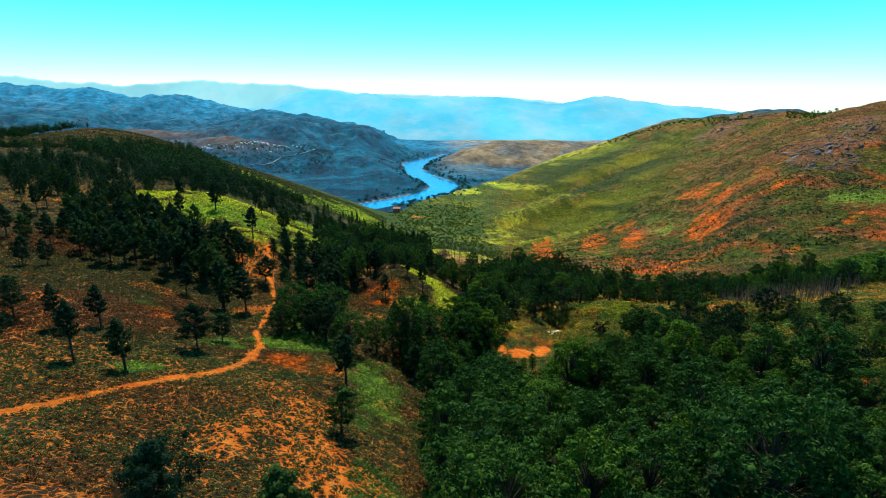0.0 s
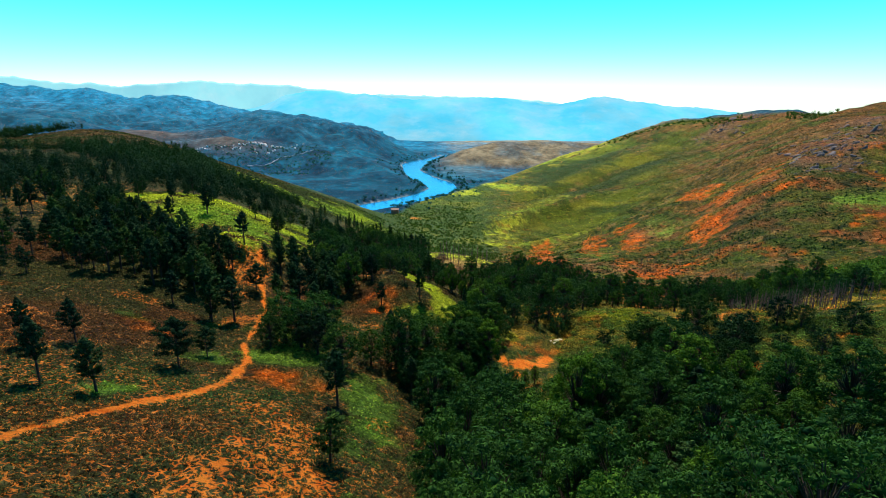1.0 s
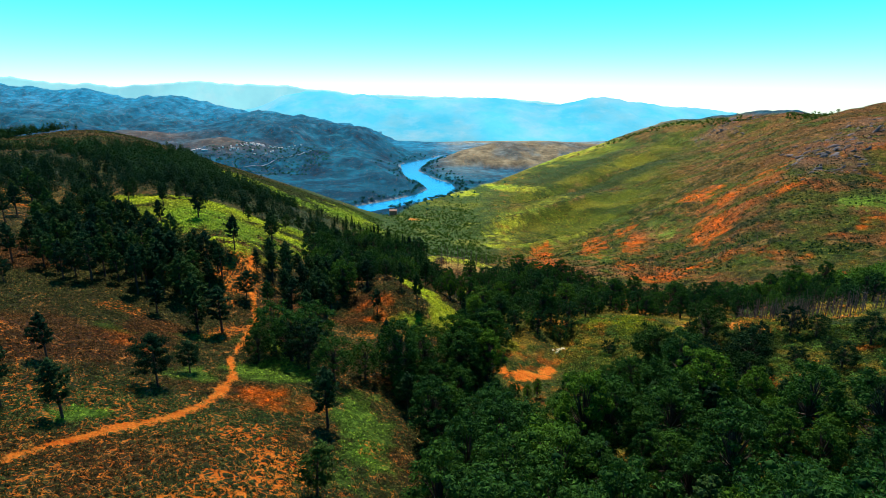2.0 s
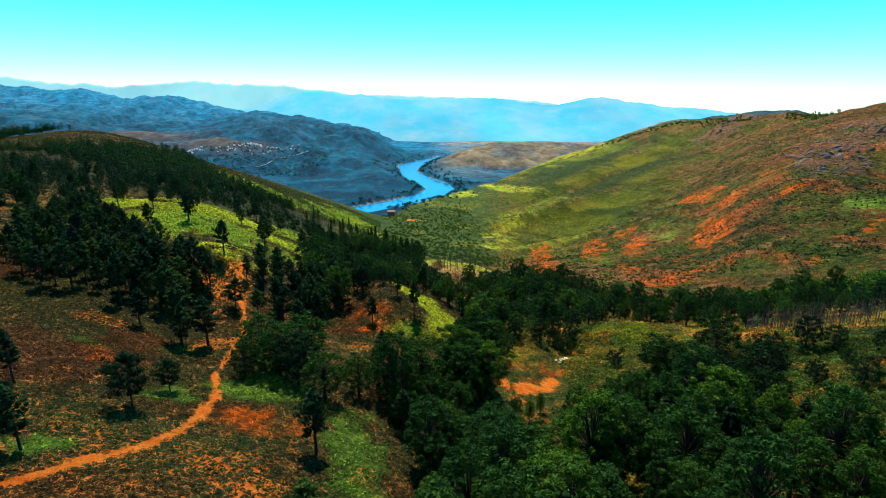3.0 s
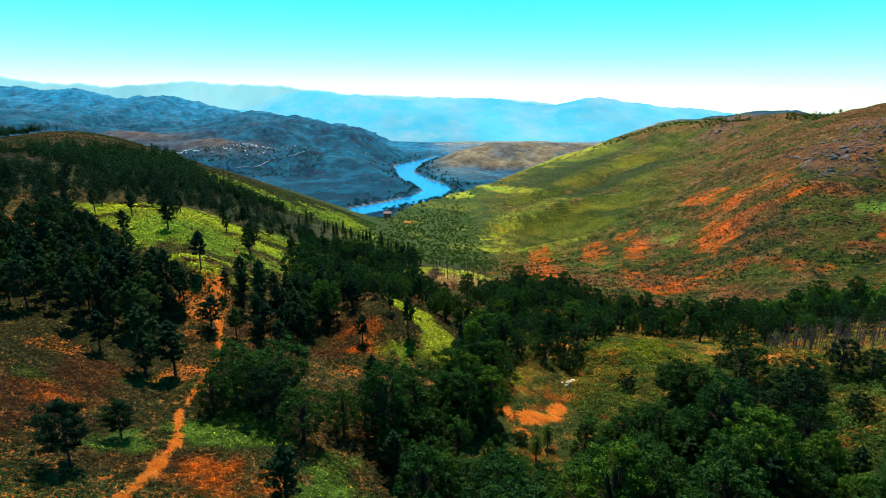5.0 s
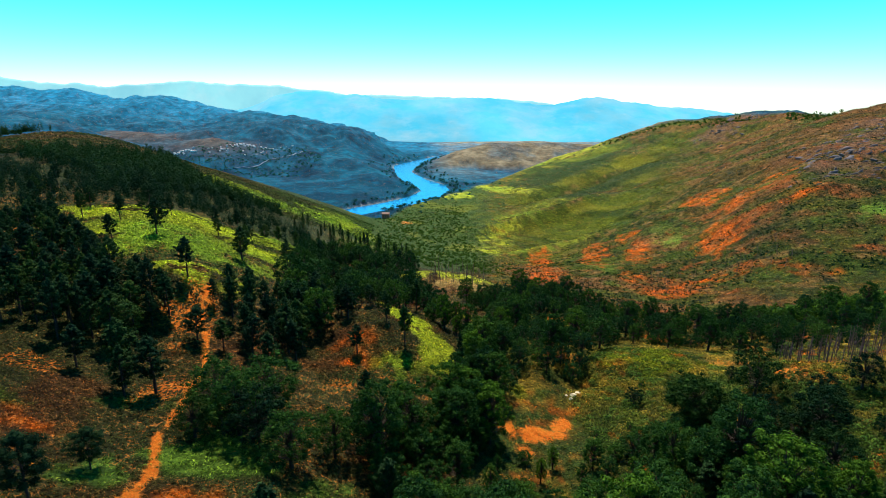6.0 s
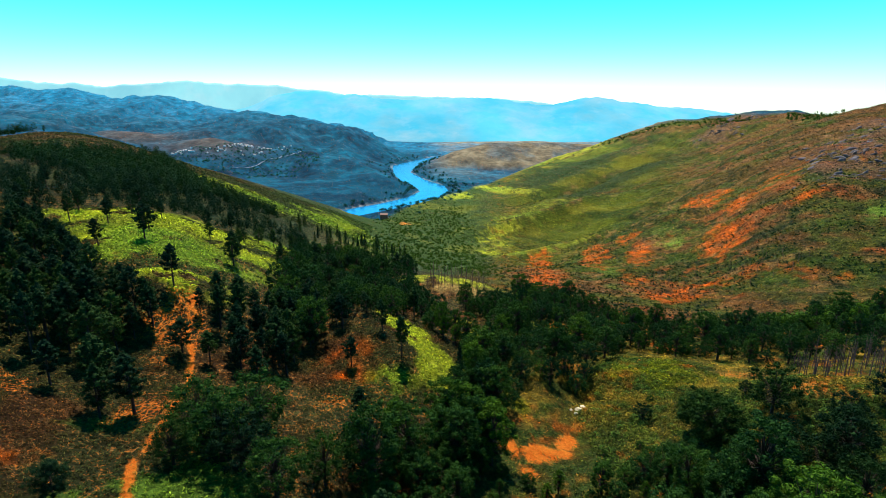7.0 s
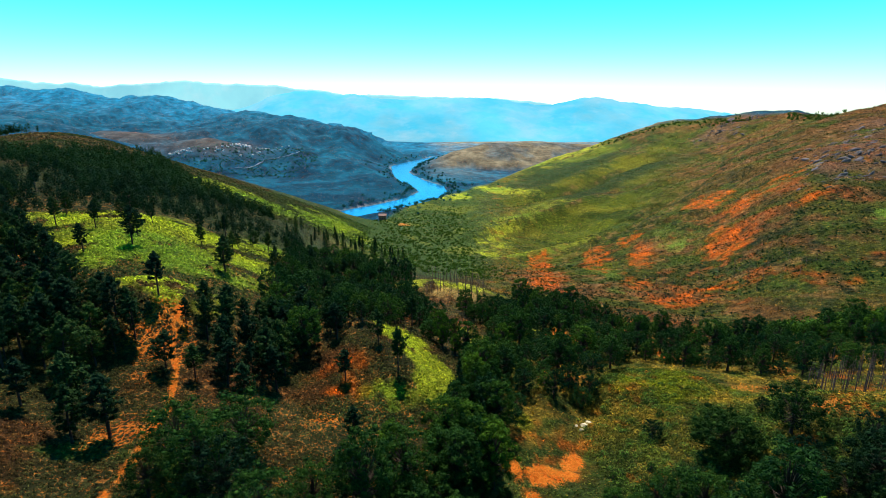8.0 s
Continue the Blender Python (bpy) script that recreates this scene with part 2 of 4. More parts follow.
    trod = math_node(n, l, "MULTIPLY", path, ramp(n, l, soil.outputs["Fac"], [(0.08, 0.0), (0.25, 0.9)]))
    c = mix(n, l, "MIX", trod, c, (0.46, 0.19, 0.05))
    earth = mix(n, l, "MIX", ramp(n, l, mid, [(0.35, 0.0), (0.65, 1.0)]), (0.72, 0.11, 0.004), (0.90, 0.28, 0.03))
    earth = mix(n, l, "MULTIPLY", 0.7, earth, ramp(n, l, noise_at(n, l, 3.5, 4, 0.7, pos), [(0.3, 0.6), (0.7, 1.5)]))
    c = mix(n, l, "MIX", gap, c, earth)
    l.new(c, b.inputs["Base Color"])
    high = math_node(n, l, "ADD", math_node(n, l, "MULTIPLY", edge.outputs["Distance"], 1.2), fine)
    high = math_node(n, l, "ADD", high, math_node(n, l, "MULTIPLY", mid, 5.0))
    bump(n, l, b, math_node(n, l, "MULTIPLY", high, lively), 1.0, 0.7)
    return m


def leaf_material(name, dark, light, sheer=0.2):
    """Foliage: tone varies a little by spray, more by clump, most by tree."""
    m, n, l, b = material(name, 0.85, 0.02)
    geo = n.new("ShaderNodeNewGeometry")
    obj = n.new("ShaderNodeObjectInfo")
    clump = noise_at(n, l, 0.75, 2, 0.5, geo.outputs["Position"])
    both = math_node(n, l, "ADD", math_node(n, l, "MULTIPLY", geo.outputs["Random Per Island"], 0.45), math_node(n, l, "MULTIPLY", clump, 0.8))
    c = mix(n, l, "MIX", ramp(n, l, both, [(0.35, 0.0), (0.9, 1.0)]), dark, light)
    c = mix(n, l, "MULTIPLY", 0.9, c, ramp(n, l, obj.outputs["Random"], [(0.0, (0.42, 0.58, 0.8)), (0.5, (0.85, 0.92, 0.9)), (0.85, (1.2, 1.15, 0.8)), (1.0, (1.9, 1.65, 0.75))]))
    l.new(c, b.inputs["Base Color"])
    t = n.new("ShaderNodeBsdfTranslucent")
    l.new(mix(n, l, "MULTIPLY", 1.0, c, (1.3, 1.5, 0.5)), t.inputs["Color"])
    s = n.new("ShaderNodeMixShader")
    s.inputs[0].default_value = sheer
    l.new(b.outputs[0], s.inputs[1])
    l.new(t.outputs[0], s.inputs[2])
    l.new(s.outputs[0], n["Material Output"].inputs["Surface"])
    return m


def plain_material(name, a, b_col, scale, rough=0.85, relief=0.02):
    m, n, l, b = material(name, rough, 0.2)
    pos = n.new("ShaderNodeNewGeometry").outputs["Position"]
    f = noise_at(n, l, scale, 5, 0.65, pos)
    l.new(mix(n, l, "MIX", ramp(n, l, f, [(0.3, 0.0), (0.7, 1.0)]), a, b_col), b.inputs["Base Color"])
    bump(n, l, b, f, 0.6, relief)
    return m


def water_material():
    m, n, l, b = material("lake_water", 0.2, 0.25)
    pos = n.new("ShaderNodeNewGeometry").outputs["Position"]
    f = noise_at(n, l, 0.02, 4, 0.6, pos)
    l.new(mix(n, l, "MIX", f, (0.003, 0.10, 0.24), (0.008, 0.17, 0.33)), b.inputs["Base Color"])
    bump(n, l, b, noise_at(n, l, 0.25, 3, 0.6, pos), 0.15, 0.5)
    return m


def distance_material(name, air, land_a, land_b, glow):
    """Far mountains, the haze of kilometres of air painted as emission over dim land."""
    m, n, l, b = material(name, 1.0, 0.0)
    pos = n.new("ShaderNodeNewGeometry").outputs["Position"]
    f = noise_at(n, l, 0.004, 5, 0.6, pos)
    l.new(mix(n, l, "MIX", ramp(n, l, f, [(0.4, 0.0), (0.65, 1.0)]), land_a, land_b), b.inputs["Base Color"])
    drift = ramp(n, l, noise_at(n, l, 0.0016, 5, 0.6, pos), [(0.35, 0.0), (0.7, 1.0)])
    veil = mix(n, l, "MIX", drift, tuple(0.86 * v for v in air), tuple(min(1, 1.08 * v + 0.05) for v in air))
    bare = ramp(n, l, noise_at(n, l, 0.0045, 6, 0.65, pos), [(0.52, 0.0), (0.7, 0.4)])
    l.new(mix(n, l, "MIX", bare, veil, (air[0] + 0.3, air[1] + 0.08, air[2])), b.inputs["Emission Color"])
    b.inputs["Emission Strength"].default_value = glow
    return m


def undergrowth_material():
    """Leaves that take the colour of the cover they grow in."""
    m, n, l, b = material("undergrowth_leaves", 0.85, 0.04)
    cover = n.new("ShaderNodeAttribute")
    cover.attribute_name = "cover"
    geo = n.new("ShaderNodeNewGeometry")
    c = mix(n, l, "MULTIPLY", 1.0, cover.outputs["Color"], ramp(n, l, geo.outputs["Random Per Island"], [(0.0, (0.3, 0.4, 0.5)), (0.6, (1.15, 1.1, 1.0)), (1.0, (3.2, 2.7, 2.0))]))
    l.new(c, b.inputs["Base Color"])
    t = n.new("ShaderNodeBsdfTranslucent")
    l.new(c, t.inputs["Color"])
    s = n.new("ShaderNodeMixShader")
    s.inputs[0].default_value = 0.3
    l.new(b.outputs[0], s.inputs[1])
    l.new(t.outputs[0], s.inputs[2])
    l.new(s.outputs[0], n["Material Output"].inputs["Surface"])
    return m


GROUND = ground_material()
UNDER = undergrowth_material()
PINE = leaf_material("pine_needles", (0.006, 0.020, 0.011), (0.034, 0.066, 0.020), 0.1)
BROAD = leaf_material("broad_leaves", (0.006, 0.027, 0.009), (0.052, 0.112, 0.016), 0.16)
OAK = leaf_material("oak_leaves", (0.005, 0.024, 0.012), (0.040, 0.090, 0.019), 0.14)
CONIFER = leaf_material("conifer_needles", (0.008, 0.025, 0.01), (0.02, 0.05, 0.018), 0.15)
# blue of the haze put into the far trees' leaf colour
HAZY_LEAVES = leaf_material("far_leaves_haze_blue", (0.008, 0.045, 0.075), (0.022, 0.085, 0.12), 0.2)
DOME = leaf_material("dark_evergreen_leaves", (0.003, 0.012, 0.008), (0.017, 0.042, 0.013), 0.08)
SCRUB = leaf_material("scrub_leaves", (0.02, 0.05, 0.012), (0.085, 0.13, 0.02), 0.3)
BARK = plain_material("bark", (0.022, 0.015, 0.010), (0.07, 0.046, 0.03), 3.0)
BURNT = plain_material("grey_dead_wood", (0.07, 0.042, 0.038), (0.17, 0.11, 0.10), 3.0)
ROCK = plain_material("granite", (0.05, 0.042, 0.045), (0.17, 0.14, 0.135), 0.6, 0.9, 0.15)
PALE_STONE = plain_material("pale_stone", (0.5, 0.38, 0.2), (0.75, 0.62, 0.4), 0.8, 0.9, 0.1)
WATER = water_material()
WALL = plain_material("whitewash", (0.6, 0.66, 0.7), (0.8, 0.82, 0.8), 0.3)
ROOF = plain_material("clay_roof_tiles", (0.2, 0.11, 0.08), (0.32, 0.19, 0.15), 0.5)
PALE_ROOF = plain_material("pale_roof", (0.45, 0.36, 0.33), (0.7, 0.62, 0.58), 0.2)
GRAVEL = plain_material("pale_road_gravel", (0.16, 0.2, 0.24), (0.26, 0.3, 0.34), 0.1)
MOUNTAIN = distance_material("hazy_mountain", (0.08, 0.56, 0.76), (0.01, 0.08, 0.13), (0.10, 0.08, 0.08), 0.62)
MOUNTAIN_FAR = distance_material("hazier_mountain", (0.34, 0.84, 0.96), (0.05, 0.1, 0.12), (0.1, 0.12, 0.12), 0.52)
DARK_GLASS = plain_material("dark_window_glass", (0.02, 0.03, 0.04), (0.04, 0.05, 0.06), 0.2, 0.1)
BRICK = plain_material("reddish_render", (0.3, 0.13, 0.08), (0.42, 0.2, 0.12), 0.4)


# ---- mesh helpers ----
def mesh_object(name, verts, faces, mat, parent=None, smooth=False):
    me = bpy.data.meshes.new(name)
    me.from_pydata([tuple(v) for v in verts], [], [tuple(f) for f in faces])
    me.materials.append(mat)
    if smooth:
        me.polygons.foreach_set("use_smooth", [True] * len(me.polygons))
    ob = new(name, me)
    ob.parent = parent
    return ob


def array_mesh(name, verts, faces, mat):
    """A mesh from numpy arrays, all faces with the same number of corners."""
    me = bpy.data.meshes.new(name)
    k = faces.shape[1]
    me.vertices.add(len(verts))
    me.vertices.foreach_set("co", np.ascontiguousarray(verts, np.float32).ravel())
    me.loops.add(faces.size)
    me.loops.foreach_set("vertex_index", np.ascontiguousarray(faces, np.int32).ravel())
    me.polygons.add(len(faces))
    me.polygons.foreach_set("loop_start", np.arange(0, faces.size, k, dtype=np.int32))
    me.update(calc_edges=True)
    me.materials.append(mat)
    return me


def height(x, y):
    return float(land(np.array([x], float), np.array([y], float))[0])


# ---- plan of the cover ----
TRACK = [(-80, 40), (-66, 52), (-57, 61), (-54, 67), (-52, 75), (-48, 85), (-43, 92), (-42, 104), (-44, 119), (-49, 130), (-50.5, 144.4), (-52.1, 156.4), (-59.1, 175.8), (-64.5, 186.7), (-66.2, 200.1)]
# patches: x, y, half length, half width, turn, strength
SOIL_HEATH = [(-26, 77, 9, 12, 0, 0.85), (-20, 70, 8, 10, 0, 0.8), (-14, 60, 7, 9, 0, 1.2), (-31, 64, 7, 9, 0, 0.8), (-30, 92, 7, 8, 0, 0.5), (-88, 111.8, 6, 5, 0, 0.7), (-57.6, 149.1, 6, 10, 0, 0.8),
              (-66.1, 183.4, 8, 16, 20, 0.8), (-86, 150, 7, 5, 0, 0.7)]
SOIL_SLOPES = [(-12, 100, 4, 6, 0, 0.6), (-25, 168, 7, 6, 0, 0.5), (-20, 186, 6, 7, 0, 0.35), (-71.3, 190.1, 6, 10, 0, 0.5), (91.2, 163.2, 10, 4, -30, 0.9), (93, 196, 9, 3, -15, 0.9), (85, 128, 6, 5, 0, 0.5),
               (-150, 200, 14, 8, 0, 0.5), (-180, 260, 18, 8, 0, 0.5)]
SOIL = SOIL_HEATH + SOIL_SLOPES
CLAY = [(26, 160.5, 6, 3.6, 25, 1.6), (34, 168.5, 4.5, 2.2, 48, 1.4), (18.5, 163.5, 2.6, 2.0, 0, 1.1), (22, 153.5, 3, 2.4, 0, 0.9), (58, 300, 8, 6, 0, 0.7), (53, 262, 6, 7, 0, 1.0), (90, 278, 5, 4, 0, 0.9), (-53, 1055, 10, 16, 0, 0.9)]
LIME_FIELD = [(11.3, 332.1, 26, 6, 0, 1.1), (-165, 300, 22, 18, 0, 1.0), (-130, 275, 30, 18, 30, 1.2), (-96, 255, 28, 16, 30, 1.2), (-73.3, 206.5, 16, 10, 0, 1.0), (-82, 300, 16, 26, 0, 1.0), (-62, 141, 10, 6, 0, 0.45), (-122, 322, 30, 34, 0, 1.1), (-100, 360, 16, 30, 0, 1.0),
              (-76, 134, 9, 5, 0, 0.42), (-52, 116, 6, 6, 0, 0.7), (-55, 88, 5, 4, 0, 0.7), (-200, 640, 60, 60, 30, 0.8), (-120, 700, 50, 90, 20, 0.7)]
LIME_NEAR = [(-4.8, 211, 30, 6, -66, 1.4), (4, 190, 6, 10, -20, 1.0), (-10, 180, 8, 6, 0, 0.6), (-14, 105, 7, 28, 5, 0.75), (-10, 70, 5, 18, 5, 0.7), (-40, 124, 14, 5, 0, 0.8), (-34, 134, 8, 8, 0, 0.8),
             (-46.4, 142.3, 8, 5, 0, 0.7), (70, 200, 24, 14, 0, 0.6), (24, 186, 3, 14, 15, 0.9), (98.7, 148.5, 30, 8, 10, 0.7), (88, 112, 16, 20, 0, 0.5), (20, 240, 8, 26, 20, 0.6), (45, 260, 10, 20, 0, 0.7), (118, 160, 14, 5, -20, 1.0), (52, 252, 10, 12, 0, 0.8)]
LIME_HILL = [(97, 900, 40, 80, 0, 0.42), (190, 1060, 150, 60, 45, 0.5), (120, 940, 70, 28, 50, 0.45), (230, 1850, 200, 60, 10, 1.1), (480, 1880, 120, 50, 5, 1.0), (60, 1440, 40, 70, 0, 0.9), (160, 735, 90, 20, 22, 0.65), (184, 1500, 40, 160, 30, 0.8), (430, 1950, 60, 200, 30, 0.9), (148, 490, 14, 40, 0, 0.55), (128, 395, 12, 34, 0, 0.6),
             (298, 367, 30, 24, 0, 0.8), (234, 550, 26, 50, 0, 0.6), (322, 552, 10, 16, 0, 0.9), (80, 780, 20, 80, 0, 0.5)]
LIME = LIME_FIELD + LIME_NEAR + LIME_HILL
RUST_HIGH = [(310, 650, 20, 50, -15, 1.2), (300, 560, 14, 30, -30, 1.2), (335, 568, 12, 20, 0, 1.4), (312, 536, 10, 10, 0, 0.9), (284, 452, 12, 24, -30, 0.9), (235, 468, 16, 44, -26, 1.2),
             (267, 329, 14, 12, 0, 1.2), (250, 290, 12, 8, 0, 0.8), (200, 300, 8, 6, 0, 0.5), (400, 520, 20, 30, -35, 0.7), (350, 420, 14, 18, -35, 0.7)]
RUST_LOW = [(122, 640, 14, 110, -11, 0.9), (93, 474, 13, 64, -11, 0.9), (167, 580, 14, 80, -16, 1.0), (150, 430, 11, 34, -19, 0.9), (150, 366, 18, 18, -22, 1.0), (172, 364, 22, 16, -25, 0.9),
            (192, 528, 12, 50, -20, 0.9), (146, 352, 14, 12, 0, 0.9), (215, 620, 12, 40, -20, 0.7), (-20, 186, 12, 12, 0, 0.5), (-110, 140, 12, 6, 0, 0.4), (-70, 128, 12, 6, 0, 0.4), (-32, 108, 10, 8, 0, 0.6)]
RUST = RUST_HIGH + RUST_LOW
STONY = [(675, 1350, 40, 80, 0, 1.0), (743, 1390, 30, 60, 0, 0.7), (360, 510, 28, 40, -30, 0.9), (400, 560, 40, 50, -30, 0.9), (466, 632, 50, 40, -30, 0.8), (330, 470, 30, 20, 0, 0.6), (560, 722, 60, 60, 0, 0.6)]


def patches(x, y, table):
    out = np.zeros(np.shape(x))
    ragged = fractal(x, y, 11, 4, 51, 0.8)
    for cx, cy, long, wide, turn, strong in table:
        reach = 3 * max(long, wide)
        on = (abs(x - cx) < reach) & (abs(y - cy) < reach)
        if on.any():
            out[on] = np.maximum(out[on], strong * oval(x[on], y[on], cx, cy, long, wide, turn))
    return step(0.22, 0.6, out * (1 + 2.0 * ragged))


def blend(base, colour, amount):
    return base + (np.asarray(colour) - base) * amount[..., None]


def cover_of(x, y, z):
    """Base colour of the ground cover, and how much soil shows in it."""
    n1, n2 = fractal(x, y, 22, 4, 61), fractal(x, y, 70, 4, 67)
    c = np.zeros((*np.shape(x), 3)) + np.array((0.052, 0.050, 0.014))
    c = blend(c, (0.082, 0.038, 0.012), step(-0.05, 0.35, n1))
    c = blend(c, (0.043, 0.062, 0.015), step(0.0, 0.4, n2))
    soil = 0.22 + 0.3 * n2 + 0.24 * step(-15, -45, y - 130 + 0.4 * (x + 60))
    d = np.maximum(y, 30)
    u = x / d
    right = step(4, 24, x - 0.1 * (y - 150))
    c = blend(c, (0.042, 0.062, 0.009), right * 0.85)
    c = blend(c, (0.19, 0.13, 0.018), right * step(-0.05, 0.2, fractal(x, y, 7, 4, 64, 0.7)) * 0.8)
    c = blend(c, (0.46, 0.11, 0.012), right * step(0.22, 0.36, fractal(x, y, 9, 4, 66, 0.7)) * 0.7)
    c = blend(c, (0.03, 0.065, 0.012), right * step(0.05, 0.3, fractal(x, y, 8, 4, 68, 0.7)) * 0.9)
    knoll = right * (1 - step(215, 245, y))
    c = blend(c, (0.30, 0.19, 0.02), knoll * step(-0.1, 0.2, fractal(x, y, 10, 4, 199, 0.7)) * step(160, 195, y + 0.3 * (x - 60)) * 0.8)
    c = blend(c, (0.055, 0.095, 0.012), knoll * step(0.0, 0.25, fractal(x, y, 6, 3, 201, 0.7)) * 0.7)
    # the open hillside beyond the wood: olive, green, rust and dry grass in streaks, stony brown higher up
    hill = step(230, 300, d) * step(0.05, 0.2, u)
    along, over = y * 0.22, x + 0.24 * y  # streaks run up the valley, along the hill's shoulders
    h = np.zeros_like(c) + np.array((0.060, 0.068, 0.010))
    h = blend(h, (0.085, 0.105, 0.008), step(-0.05, 0.3, fractal(over, along, 75, 4, 73, 0.55)))
    h = blend(h, (0.030, 0.047, 0.005), step(0.0, 0.3, fractal(over, along, 55, 5, 83, 0.6)) * 0.9)
    high = step(0.34, 0.62, u) * step(420, 620, d)
    h = blend(h, (0.175, 0.068, 0.020), np.clip(0.6 * high + 0.85 * step(0.0, 0.3, fractal(over, along, 48, 5, 77, 0.65)), 0, 1) * 0.85)
    low = (1 - step(520, 700, d)) * step(0.10, 0.34, fractal(x, y * 0.7, 19, 5, 159, 0.75))
    h = blend(h, (0.33, 0.075, 0.012), low * 0.75)
    h = blend(h, (0.34, 0.16, 0.05), step(0.14, 0.4, fractal(x, y, 11, 4, 79, 0.65)) * 0.55)
    h = blend(h, (0.050, 0.085, 0.008), step(0.06, 0.26, fractal(x, y * 0.7, 34, 5, 183, 0.65)) * 0.8)
    h = blend(h, (0.016, 0.026, 0.008), step(0.16, 0.36, fractal(x, y, 9, 4, 89, 0.7)) * 0.85)
    green = step(520, 800, d) * (1 - step(0.30, 0.5, u)) * step(-0.3, 0.15, fractal(x - 0.6 * y, y, 160, 4, 87))
    h = blend(h, (0.100, 0.120, 0.007), green)
    h = blend(h, (0.030, 0.052, 0.006), green * step(-0.05, 0.22, fractal(over, along, 60, 4, 93)) * 0.9)
    h = blend(h, (0.19, 0.17, 0.012), green * step(0.1, 0.3, fractal(over, along, 45, 4, 193)) * 0.8)
    # shade of the hollows between the spurs, painted as two dark green ovals
    hollow = oval(x, y, 320, 1560, 240, 90, 12) + oval(x, y, 420, 1250, 160, 60, 25)
    h = blend(h, (0.028, 0.05, 0.012), np.clip(hollow * 1.5, 0, 0.9))
    c = blend(c, (0, 0, 0), hill) + 0.9 * h * hill[..., None]
    soil = soil * (1 - hill)
    # shrubby valley floor
    vale = step(380, 620, d) * (1 - step(0.06, 0.14, u)) * step(-0.22, -0.1, u)
    c = blend(c, (0.045, 0.08, 0.014), vale)
    c = blend(c, (0.11, 0.13, 0.015), vale * step(0.1, 0.35, fractal(x, y, 60, 4, 167)))
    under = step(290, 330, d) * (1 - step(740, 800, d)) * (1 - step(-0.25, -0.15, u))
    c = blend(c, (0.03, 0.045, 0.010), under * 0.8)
    dry = patches(x, y, [(14, 328, 18, 12, 0, 1.0)])
    c = blend(c, (0.46, 0.30, 0.09), dry * 0.85)
    bare = np.clip(1.4 * oval(x, y, -400, 630, 150, 120, 0), 0, 1)
    c = blend(c, (0.11, 0.062, 0.022), bare * step(-0.3, 0.1, n1))
    c = blend(c, (0.03, 0.042, 0.012), bare * step(0.05, 0.3, fractal(x, y, 14, 4, 187, 0.7)) * 0.85)
    lime = patches(x, y, LIME)
    near_green = (1 - step(160, 185, y))[..., None]
    grass = np.array((0.40, 0.43, 0.02)) * (1 - near_green) + np.array((0.055, 0.10, 0.014)) * near_green
    grass = grass * (1 - 0.6 * (right * (1 - step(230, 260, y)))[..., None])
    on_hill = (hill * (1 - step(650, 850, d)))[..., None]
    grass = grass * (1 - on_hill) + np.array((0.10, 0.155, 0.018)) * on_hill
    up_hill = (hill * step(650, 850, d))[..., None]
    grass = grass * (1 - up_hill) + np.array((0.33, 0.33, 0.02)) * up_hill
    c = blend(c, grass, lime * np.clip(0.8 + 0.6 * n1, 0, 1) * (1 - 0.3 * hill))
    c = blend(c, (0.14, 0.25, 0.02), lime * step(0.0, 0.4, n2) * 0.7)
    rust = patches(x, y, RUST) * (1 - 0.85 * hill * step(0.0, -0.2, fractal(x, y, 14, 4, 181, 0.7)))
    c = blend(c, (0.56, 0.105, 0.006), rust * np.clip(0.75 + 1.1 * fractal(x, y, 5, 3, 151, 0.7), 0.1, 1))
    stone = patches(x, y, STONY)
    c = blend(c, (0.17, 0.085, 0.045), stone * 0.7)
    fern = np.clip(1.3 * oval(x, y, 26, 156, 12, 12, 0), 0, 1) * 0.8
    c = blend(c, (0.045, 0.075, 0.014), fern * (1 - step(158, 168, y)))
    soil = np.clip(soil * (1 - lime) * (1 - 0.7 * right) + patches(x, y, SOIL) * 0.6, 0, 0.97)
    off, _ = to_line(x, y, TRACK)
    track = 1 - step(0.45, 1.25, off + 0.4 * step(105, 130, y) + 0.9 * fractal(x, y, 2.5, 3, 91, 0.7))
    clay = np.maximum(patches(x, y, CLAY), track)
    c = blend(c, (0.85, 0.26, 0.035), clay * step(350, 290, y) + clay * step(290, 350, y) * 0.6)
    soil = np.maximum(soil, clay * 2.0)
    # far side of the river: scrub, bare shoulders, rocky crests, blue haze painted in
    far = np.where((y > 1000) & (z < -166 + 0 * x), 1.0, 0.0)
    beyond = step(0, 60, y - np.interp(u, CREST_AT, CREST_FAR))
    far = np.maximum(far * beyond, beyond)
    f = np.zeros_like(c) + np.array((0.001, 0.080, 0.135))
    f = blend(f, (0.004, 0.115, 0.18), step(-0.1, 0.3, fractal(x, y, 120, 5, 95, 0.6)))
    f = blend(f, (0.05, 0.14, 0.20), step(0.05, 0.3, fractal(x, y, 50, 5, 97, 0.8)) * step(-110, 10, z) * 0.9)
    # haze thickening with distance, painted as a paler blue
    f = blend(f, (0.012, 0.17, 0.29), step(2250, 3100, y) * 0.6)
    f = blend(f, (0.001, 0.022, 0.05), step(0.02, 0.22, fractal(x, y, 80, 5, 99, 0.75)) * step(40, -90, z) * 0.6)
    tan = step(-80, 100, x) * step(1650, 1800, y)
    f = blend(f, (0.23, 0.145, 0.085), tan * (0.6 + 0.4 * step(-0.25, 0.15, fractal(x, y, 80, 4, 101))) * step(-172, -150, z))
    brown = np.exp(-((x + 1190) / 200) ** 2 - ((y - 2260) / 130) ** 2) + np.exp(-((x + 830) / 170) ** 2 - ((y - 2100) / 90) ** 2)
